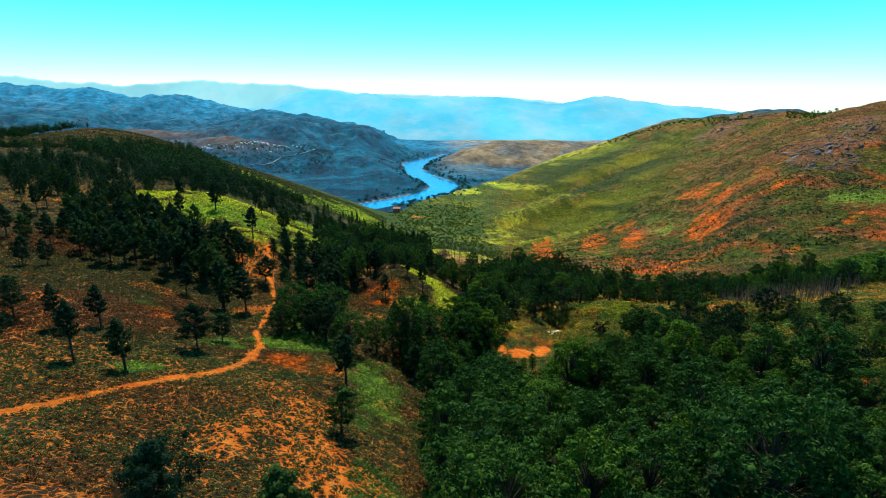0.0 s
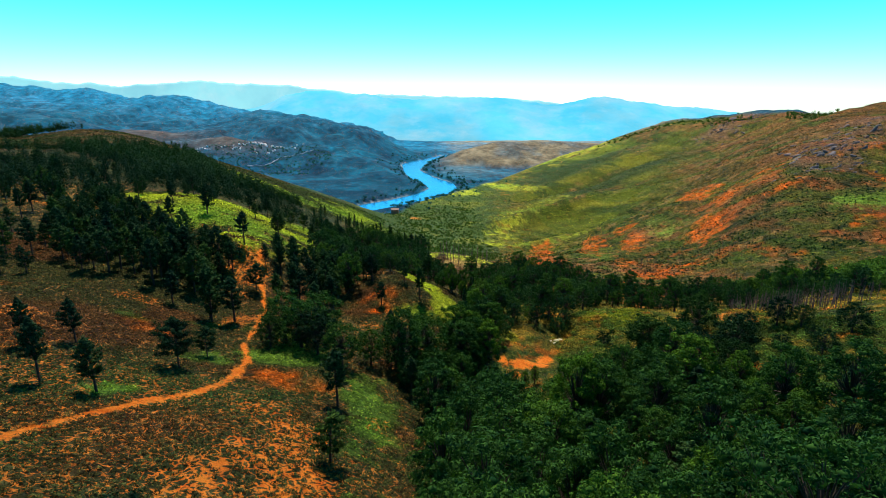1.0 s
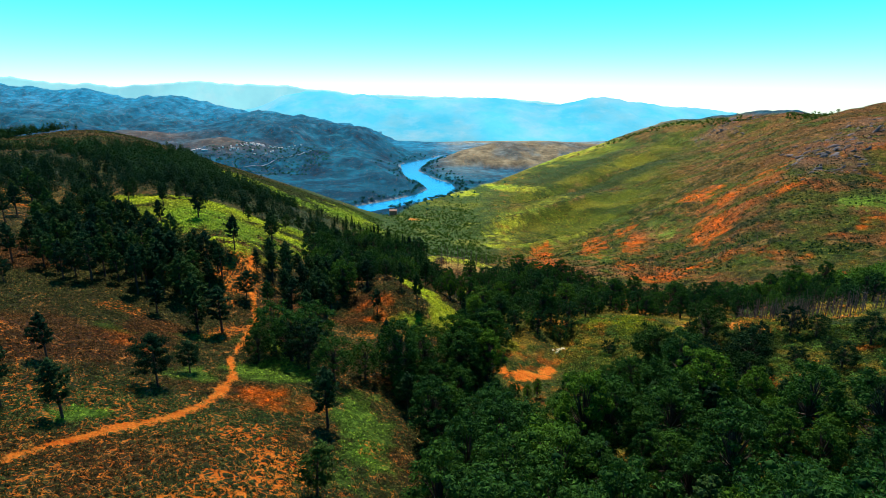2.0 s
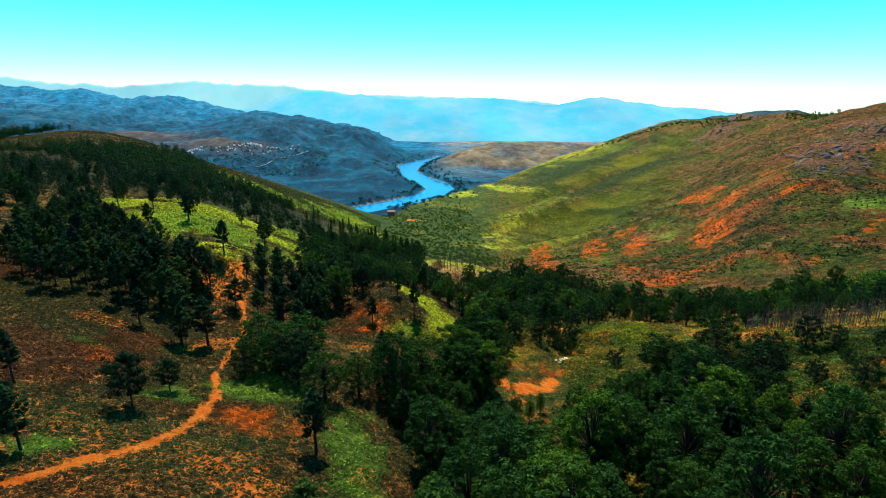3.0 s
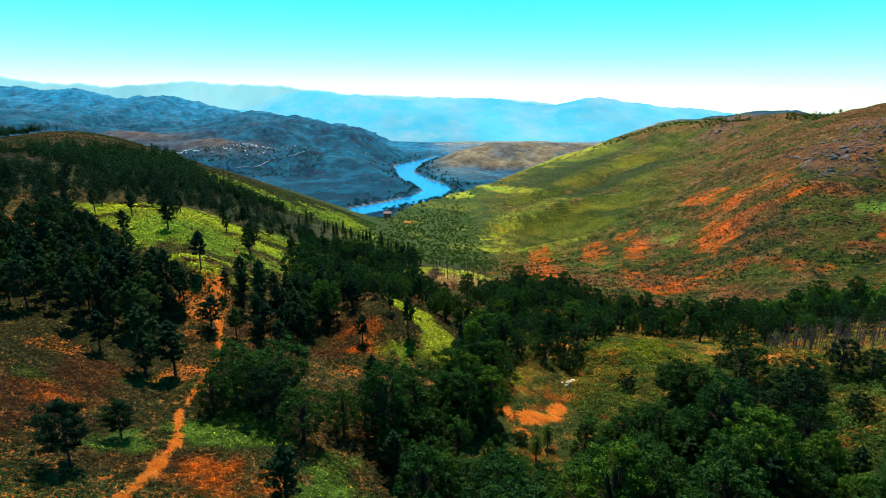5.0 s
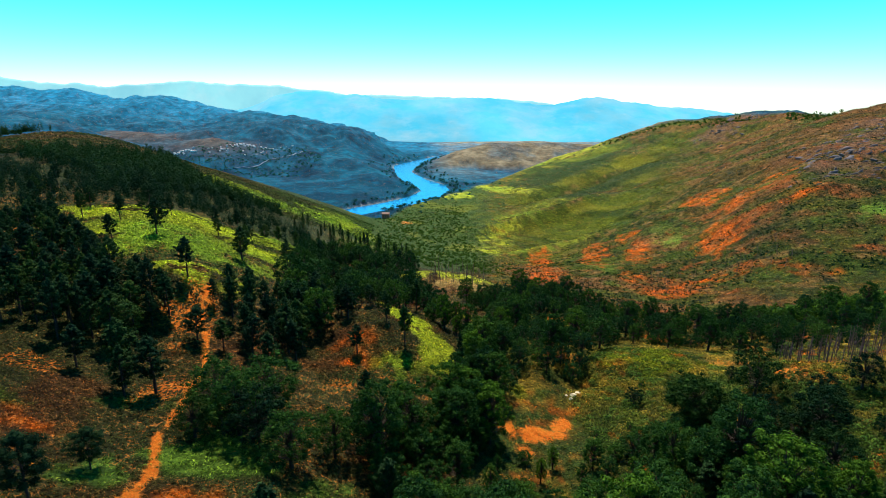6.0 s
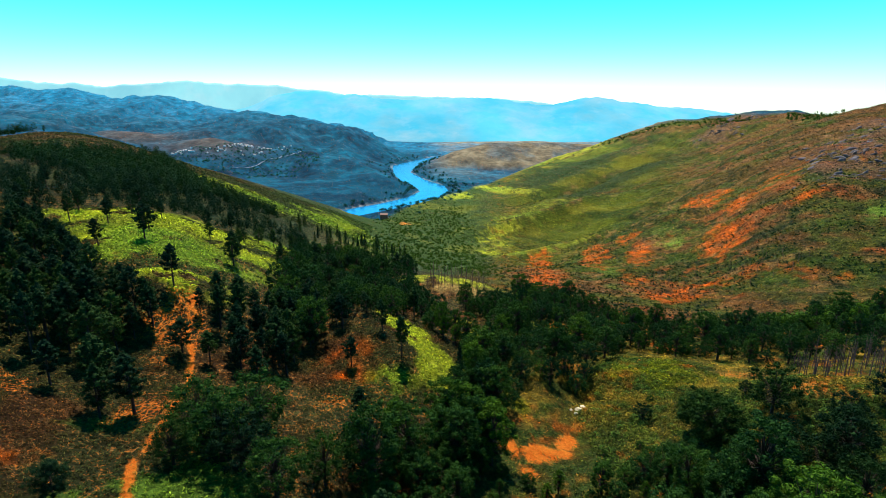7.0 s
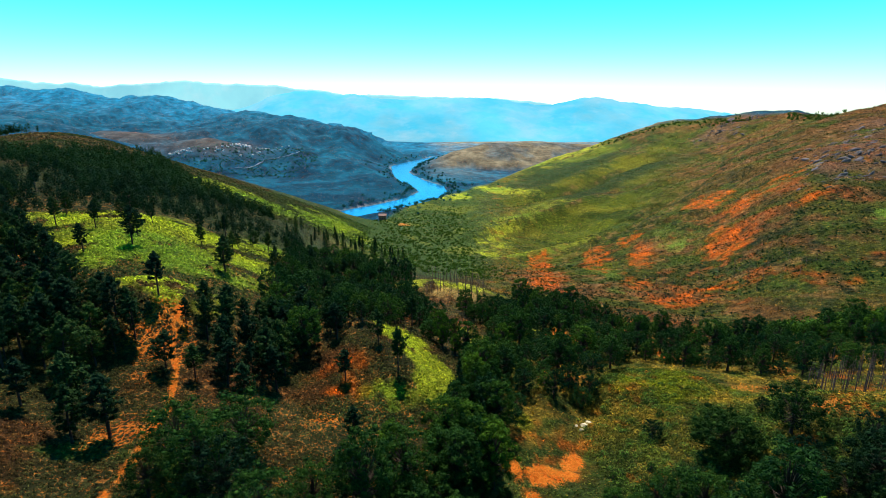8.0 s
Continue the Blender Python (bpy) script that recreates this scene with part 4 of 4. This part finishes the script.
plant(pines, scatter(rng, [(-150, 240), (-185, 235), (-262, 310), (-320, 400), (-230, 395), (-190, 310), (-165, 305)], 17, 1.0, 1.5, clear), "pine grove")
upper = [(-178, 290), (-180, 312), (-160, 330), (-128, 338), (-110, 386), (-86, 400), (-92, 455), (-205, 472), (-330, 440), (-345, 410), (-262, 310), (-200, 252), (-160, 264)]
plant(firs, scatter(rng, [(-115, 470), (-120, 540), (-60, 620), (-25, 600), (-25, 540), (-60, 460)], 15, 0.8, 1.3), "conifers")


def far_wood(name, spots, mat, label, tall, wide, sprays, seed):
    """A wood too far off to count: many small crowns on stems, joined."""
    g = np.random.default_rng(seed)
    xy = np.array(spots)
    z = land(xy[:, 0], xy[:, 1])
    cent, ways = [], []
    for (x, y), h0 in zip(xy, z):
        t, w = tall * g.uniform(0.45, 1.3), wide * g.uniform(0.6, 1.3)
        p = g.normal(size=(sprays, 3))
        p /= np.linalg.norm(p, axis=1)[:, None]
        s = p[:, 2:] * 0.5 + 0.5
        ways.append(p + (0, 0, 0.25))
        p = p.copy()
        p[:, :2] *= w * (1.15 - 0.55 * s)
        p[:, 2] = t * (0.25 + 0.75 * s[:, 0])
        cent.append(p * g.uniform(0.75, 1.05, (sprays, 1)) + (x, y, h0))
    me = array_mesh(name, *leaves(g, np.vstack(cent), wide * 2.3 / math.sqrt(sprays), 0.0, np.vstack(ways)), mat)
    tagged(new(name, me), label, "wood", kind="stuff")


def spread(seed, n, ring, keep=None):
    g = random.Random(seed)
    xs, ys = [p[0] for p in ring], [p[1] for p in ring]
    out = []
    while len(out) < n:
        x, y = g.uniform(min(xs), max(xs)), g.uniform(min(ys), max(ys))
        if inside(x, y, ring) and (keep is None or keep(x, y)):
            out.append((x, y))
    return out


def on_ridge(x, y):
    return float(fractal(np.array(x), np.array(y), 70, 3, 171)) > -0.12 and not inside(x, y, FIELD) and ((x + 405) / 105) ** 2 + ((y - 635) / 100) ** 2 > 1 and max(c[5] * float(oval(x, y, c[0], c[1], c[2], c[3], c[4])) for c in LIME_FIELD) < 0.35


RIDGE = [(-150, 312), (-205, 380), (-250, 440), (-360, 500), (-680, 640), (-700, 735), (-520, 720), (-340, 725), (-255, 620), (-205, 555), (-145, 550), (-108, 470), (-93, 400), (-95, 340), (-117, 305)]
far_wood("ridge_pine_wood", spread(3, 1500, RIDGE, on_ridge), CONIFER, "dark pine wood covering the ridge", 11.5, 2.9, 90, 5)
far_wood("ridge_mixed_wood", spread(13, 380, RIDGE, on_ridge), PINE, "green broadleaf trees between the pines on the ridge", 10, 3.8, 90, 9)
far_wood("slope_pine_wood", spread(14, 620, upper), PINE, "dark pines between the bright field and the ridge", 12.5, 2.5, 150, 12)
far_wood("crest_bushes", [(u * d, d) for u, d in zip(np.linspace(0.3, 0.7, 260) + np.random.default_rng(3).normal(0, 0.006, 260), np.interp(np.linspace(0.3, 0.7, 260), CREST_AT, CREST_FAR) - np.random.default_rng(4).uniform(0, 60, 260))
                          if abs(u - 0.59) > 0.03], SCRUB, "dark bushes and small trees along the hill's crest", 6, 3.5, 30, 15)
floor_rng = random.Random(45)
VALE = [(-90, 640), (-60, 900), (-110, 1060), (-60, 1180), (60, 1260), (70, 900), (60, 640), (70, 520), (-20, 500), (-60, 540)]
vale_spots = [(x + floor_rng.gauss(0, 9), y + floor_rng.gauss(0, 45)) for x, y in spread(4, 1500, VALE)]
far_wood("valley_scrub", [(x, y) for x, y in vale_spots if y > 440], SCRUB, "green scrub and small trees on the valley floor", 2.8, 2.0, 50, 6)
BANK = []
for (ax, ay, aw), (bx, by, bw) in zip(RIVER[1:], RIVER[2:-1]):
    for k in range(34):
        t, side = rng.random(), rng.choice((-1, 1, 1))
        off = side * (aw + (bw - aw) * t + 8 + rng.expovariate(1 / 22))
        ll = math.hypot(bx - ax, by - ay)
        BANK.append((ax + (bx - ax) * t + off * (by - ay) / ll, ay + (by - ay) * t - off * (bx - ax) / ll))
far_wood("lakeside_trees", BANK, HAZY_LEAVES, "dark trees along the lake shore", 8, 4.5, 30, 19)
far_wood("hillfoot_wood", spread(8, 700, [(60, 335), (90, 275), (170, 255), (260, 240), (240, 205), (180, 205), (150, 240), (85, 285)]), BROAD, "dark green trees along the foot of the open hillside", 5.5, 2.8, 90, 7)


# ---- undergrowth ----
def undergrowth():
    g = np.random.default_rng(17)
    n = 150000
    d = np.exp(g.uniform(math.log(42), math.log(1700), n))
    u = g.uniform(-1.02, 0.98, n)
    x, y = u * d, d
    z = land(x, y)
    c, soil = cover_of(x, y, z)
    dead = fractal(x, y, 7, 3, 141)
    keep = (soil < 0.95) & (g.uniform(0, 1, n) < np.clip(1.15 - 0.9 * soil + 0.5 * dead, 0.05, 1)) & ((d < 330) | (u > 0.05)) & (d < np.interp(u, CREST_AT, CREST_FAR) + 10)
    keep &= g.uniform(0, 1, n) < np.where((x < -6) & (soil > 0.12) & (d < 160), 0.0, 0.6)
    x, y, z, c, d = x[keep], y[keep], z[keep], c[keep], d[keep]
    k = 6
    r = 0.32 + 0.0013 * d
    p = g.normal(size=(len(x), k, 3)) * (r[:, None, None] * np.array((1.0, 1.0, 0.35)))
    p[..., 2] = abs(p[..., 2]) + 0.1
    cent = (np.stack([x, y, z], -1)[:, None, :] + p).reshape(-1, 3)
    v, f = leaves(g, cent, 1.0, 0.6)
    v = (v.reshape(-1, 3, 3) - cent[:, None]) * np.repeat(r, k)[:, None, None] * 0.58 + cent[:, None]
    me = array_mesh("undergrowth", v.reshape(-1, 3), f, UNDER)
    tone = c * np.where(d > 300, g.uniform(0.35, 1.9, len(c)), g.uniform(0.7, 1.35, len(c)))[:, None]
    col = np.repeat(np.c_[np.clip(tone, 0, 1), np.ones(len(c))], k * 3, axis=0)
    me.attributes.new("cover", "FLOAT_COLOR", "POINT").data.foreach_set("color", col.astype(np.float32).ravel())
    tagged(new("undergrowth", me), "low heather, gorse and fern tussocks over the slopes", "undergrowth", kind="stuff")


undergrowth()


def tussocks(name, seed, gap, ring, size, sprays, spray, least, most, label, shade=1.0, share=1.0, rows=False):
    """Rounded clumps of low growth set close together, with the soil showing in thin lines between them."""
    g = np.random.default_rng(seed)
    px, py = np.array([p[0] for p in ring]), np.array([p[1] for p in ring])
    gx, gy = np.meshgrid(np.arange(px.min(), px.max(), gap), np.arange(py.min(), py.max(), gap * 0.85))
    x = (gx + 0.5 * gap * (np.arange(gx.shape[0]) % 2)[:, None] + g.normal(0, 0.2 * gap, gx.shape)).ravel()
    y = (gy + g.normal(0, 0.17 * gap, gx.shape)).ravel()
    on = np.zeros(len(x), bool)
    for i in range(len(px)):
        j = (i + 1) % len(px)
        cross = (py[i] > y) != (py[j] > y)
        on ^= cross & (x < (px[j] - px[i]) * (y - py[i]) / (py[j] - py[i] + 1e-9) + px[i])
    x, y = x[on], y[on]
    z = land(x, y)
    c, soil = cover_of(x, y, z)
    on = (soil >= least) & (soil < 1.0) & (g.uniform(0, 1, len(x)) < np.clip(1.35 - most * soil + 0.8 * fractal(x, y, 5, 3, 163), 0.04, 1))
    on &= g.uniform(0, 1, len(x)) < share
    if rows:
        on &= (terrace(x, y, z) > 0.12) | (g.uniform(0, 1, len(x)) > step(84, 108, y)) | (fractal(x, y, 6, 3, 197) > 0.05)
    x, y, z, c = x[on], y[on], z[on], c[on]
    r = gap * size * g.uniform(0.65, 1.15, len(x))
    p = g.normal(size=(len(x), sprays, 3))
    p /= np.linalg.norm(p, axis=2)[..., None]
    p[..., 2] = abs(p[..., 2]) * 0.8
    p[..., 1] *= 0.8
    cent = (np.stack([x, y, z + 0.04], -1)[:, None, :] + p * r[:, None, None]).reshape(-1, 3)
    v, f = leaves(g, cent, spray, 0.0, (p + (0, 0, 0.3)).reshape(-1, 3), 0.45)
    me = array_mesh(name, v, f, UNDER)
    tone = np.clip(c, 0, 1) * (0.78, 0.92, 0.95) * g.uniform(0.5, 1.4, (len(c), 1))
    if shade < 1.0:
        tone = tone * 0.3 + np.array((0.024, 0.055, 0.010)) * g.uniform(0.5, 1.6, (len(c), 1)) * (1 + shade)
    col = np.repeat(np.c_[tone, np.ones(len(c))], sprays * 3, axis=0)
    me.attributes.new("cover", "FLOAT_COLOR", "POINT").data.foreach_set("color", col.astype(np.float32).ravel())
    tagged(new(name, me), label, "undergrowth", kind="stuff")


HEATH = [(-44, 44), (8, 44), (-4, 150), (-49.3, 163), (-85.4, 196.4), (-150, 205), (-160, 160)]
tussocks("heather_tussocks", 37, 1.0, HEATH, 0.5, 26, 0.17, 0.05, 0.85, "close-set dark heather tussocks over orange soil", rows=True)
KNOLL = [(38, 150), (56, 134), (80, 96), (112, 96), (130, 150), (95.8, 166.7), (80, 212), (66, 222), (46.9, 203.5), (40, 182)]
BARE_KNOLL = [(-560, 640), (-430, 540), (-330, 530), (-255, 610), (-145, 545), (-70, 600), (-90, 850), (-220, 820), (-420, 740)]
tussocks("ridge_heather", 42, 4.0, BARE_KNOLL, 0.45, 8, 0.9, -1.0, 0.5, "brown heather and low gorse on the bare ridge")
tussocks("gorse_clumps", 38, 1.3, KNOLL, 0.5, 22, 0.26, -1.0, 0.9, "yellow, rust and green gorse clumps on the open knoll")
tussocks("knoll_scrub", 44, 2.8, KNOLL, 0.5, 70, 0.24, -1.0, 0.9, "dark green scrub in rounded clumps on the open knoll", 0.2, 0.4)
tussocks("spur_heather", 39, 1.2, SPUR, 0.46, 18, 0.25, -1.0, 0.9, "brown heather and green fern clumps on the rounded spur")
tussocks("fern_clumps", 40, 2.0, FIELD, 0.45, 10, 0.44, -1.0, 0.5, "lime-green bracken clumps on the open field")


def hillside_scrub():
    """Separate dark bushes and pale stones over the open hillside."""
    g = np.random.default_rng(23)
    n = 17000
    d = np.exp(g.uniform(math.log(290), math.log(1500), n))
    u = g.uniform(0.12, 0.95, n)
    keep = d < np.interp(u, CREST_AT, CREST_FAR) + 15
    x, y = (u * d)[keep], d[keep]
    thick = fractal(x, y, 40, 4, 147) + 0.35 * g.uniform(-1, 1, len(x))
    x, y = x[thick > 0.02], y[thick > 0.02]
    r = g.uniform(0.4, 1.0, len(x))
    k = 6
    p = g.normal(size=(len(x), k, 3)) * (r[:, None, None] * np.array((0.6, 0.6, 0.45)))
    p[..., 2] = abs(p[..., 2]) + 0.2
    cent = (np.stack([x, y, land(x, y)], -1)[:, None, :] + p).reshape(-1, 3)
    me = array_mesh("hillside_bushes", *leaves(g, cent, 0.6, 0.3), CONIFER)
    tagged(new("hillside_bushes", me), "scattered dark green bushes over the open hillside", "bushes", kind="stuff")


hillside_scrub()


# ---- rocks ----
def rock_mesh(seed, flat=0.6):
    g = random.Random(seed)
    bm = bmesh.new()
    bmesh.ops.create_icosphere(bm, subdivisions=2, radius=1.0)
    off = Vector((g.uniform(0, 50), g.uniform(0, 50), 0))
    for v in bm.verts:
        k = 1 + 0.45 * noise.noise(v.co * 1.3 + off) + 0.18 * noise.noise(v.co * 3.1 + off)
        v.co = Vector((v.co.x * k, v.co.y * k * 0.8, v.co.z * k * flat))
    me = bpy.data.meshes.new("rock")
    bm.to_mesh(me)
    bm.free()
    return me


def outcrops():
    """Slabs of granite in the stony ground of the hillside, joined."""
    g = np.random.default_rng(29)
    base = rock_mesh(5, 0.45)
    base_v = np.array([v.co[:] for v in base.vertices])
    base_f = np.array([p.vertices[:] for p in base.polygons])
    verts, faces, spots = [], [], []
    for cx, cy, long, wide, turn, strong in STONY:
        for _ in range(int(60 * strong)):
            x, y = cx + g.normal(0, long * 0.65), cy + g.normal(0, wide * 0.65)
            if y < np.interp(x / y, CREST_AT, CREST_FAR) + 10:
                spots.append((x, y))
    floor = land([p[0] for p in spots], [p[1] for p in spots])
    for k, ((x, y), z) in enumerate(zip(spots, floor)):
        s = g.gamma(2.0, 0.5) * (0.8 + y / 1000) + 0.3
        m = np.array(Euler((g.normal(0, 0.35), g.normal(-0.3, 0.35), g.normal(-0.7, 0.7))).to_matrix())
        v = (base_v * (s * g.uniform(0.9, 2.0), s * g.uniform(0.5, 1.1), s * g.uniform(0.7, 1.5))) @ m.T
        verts.append(v + (x, y, z - 0.2 * s))
        faces.append(base_f + k * len(base_v))
    me = array_mesh("rock_outcrops", np.vstack(verts), np.vstack(faces), ROCK)
    tagged(new("rock_outcrops", me), "grey granite slabs breaking through the brown hillside", "rocks", kind="stuff")


outcrops()
for i, (x, y, s) in enumerate([(41, 184, 0.9), (43, 186.5, 0.8), (40, 182, 0.6), (44.5, 188, 0.5), (39, 183.5, 0.45)]):
    me = rock_mesh(60 + i)
    me.name = "boulder"
    me.materials.append(PALE_STONE)
    ob = tagged(new("boulder", me), "pale sunlit boulder beside the clay gully", "boulder", "boulders by the gully")
    ob.matrix_world = Matrix.Translation((x, y, height(x, y) + 0.2 * s)) @ Matrix.Scale(s, 4)


# ---- houses ----
def make_house(w, d, h, wall_mat, roof_mat, label, storeys=1):
    ob = tagged(new("house"), label, "house")
    bm = bmesh.new()
    bmesh.ops.create_cube(bm, size=1.0, matrix=Matrix.Translation((0, 0, h / 2 - 1.5)) @ Matrix.Diagonal((w, d, h + 3, 1)))
    me = bpy.data.meshes.new("wall")
    bm.to_mesh(me)
    bm.free()
    me.materials.append(wall_mat)
    new("wall", me).parent = ob
    e, r = 0.5, 0.28 * d
    mesh_object("roof", [(-w / 2 - e, -d / 2 - e, h), (w / 2 + e, -d / 2 - e, h), (w / 2 + e, d / 2 + e, h), (-w / 2 - e, d / 2 + e, h), (-w / 2 - e, 0, h + r), (w / 2 + e, 0, h + r),
                         (-w / 2 - e, -d / 2 - e, h - 0.25), (w / 2 + e, -d / 2 - e, h - 0.25), (w / 2 + e, d / 2 + e, h - 0.25), (-w / 2 - e, d / 2 + e, h - 0.25)],
                [(0, 1, 5, 4), (2, 3, 4, 5), (6, 7, 1, 0), (8, 9, 3, 2), (9, 6, 0, 4, 3), (7, 8, 2, 5, 1), (9, 8, 7, 6)], roof_mat, ob)
    for k in range(storeys):
        for s in (-0.3, 0.0, 0.3):
            z0 = h * (k + 0.3) / storeys
            mesh_object("window", [(s * w - 0.6, -d / 2 - 0.05, z0), (s * w + 0.6, -d / 2 - 0.05, z0), (s * w + 0.6, -d / 2 - 0.05, z0 + 1.3), (s * w - 0.6, -d / 2 - 0.05, z0 + 1.3)], [(0, 1, 2, 3)], DARK_GLASS, ob)
    return ob


far_wood("village_trees", spread(41, 480, [(-960, 1900), (-900, 2010), (-700, 2140), (-500, 2150), (-380, 2020), (-420, 1820), (-700, 1800)]), HAZY_LEAVES, "dark trees among the hillside village's fields", 5, 3.4, 16, 43)
village = make_house(9, 7, 5, WALL, PALE_ROOF, "small white house with a pale roof in the hillside village", 0)
first = True
g = random.Random(31)
for (ax, ay), (bx, by), n in (((-930, 1985), (-770, 2040), 26), ((-770, 2040), (-690, 2120), 22), ((-720, 2090), (-590, 2185), 26), ((-600, 2180), (-540, 2120), 6), ((-690, 2030), (-600, 2080), 6)):
    for _ in range(n):
        t = g.random()
        x, y = ax + (bx - ax) * t + g.gauss(0, 9), ay + (by - ay) * t + g.gauss(0, 14)
        s = g.uniform(0.5, 0.95)
        m = Matrix.Translation((x, y, height(x, y))) @ Matrix.Rotation(g.uniform(-0.6, 0.6), 4, "Z") @ Matrix.Scale(s, 4)
        if first:
            village.matrix_basis, first = m, False
            tagged(village, group="village houses")
        else:
            copy_thing(village, m)
lodge = make_house(15, 11, 11, BRICK, ROOF, "three-storey reddish house among trees above the lake", 3)
lodge.matrix_basis = Matrix.Translation((-98, 1120, height(-98, 1120)))


# ---- village road ----
def strip(name, line, half, mat, label, lift=0.5):
    """A road laid along a line of plan points on the land."""
    pts = [Vector((ax + (bx - ax) * k / 12, ay + (by - ay) * k / 12)) for (ax, ay), (bx, by) in zip(line, line[1:]) for k in range(12)]
    pts.append(Vector(line[-1]))
    verts = []
    for i, p in enumerate(pts):
        d = (pts[min(i + 1, len(pts) - 1)] - pts[max(i - 1, 0)]).normalized()
        side = Vector((-d.y, d.x)) * half
        z = max(height(p.x, p.y), height(*(p + side)), height(*(p - side))) + lift
        verts += [(p.x - side.x, p.y - side.y, z), (p.x + side.x, p.y + side.y, z), (p.x + side.x, p.y + side.y, z - 4), (p.x - side.x, p.y - side.y, z - 4)]
    faces = []
    for i in range(len(pts) - 1):
        a, b = 4 * i, 4 * i + 4
        faces += [(a, a + 1, b + 1, b), (a + 1, a + 2, b + 2, b + 1), (a + 3, a, b, b + 3)]
    tagged(mesh_object(name, verts, faces, mat), label, "road", kind="structure")


strip("road", [(-682, 1890), (-629, 1917), (-588, 1987), (-517, 2041), (-486, 2092)], 2.6, GRAVEL, "pale road climbing to the hillside village")
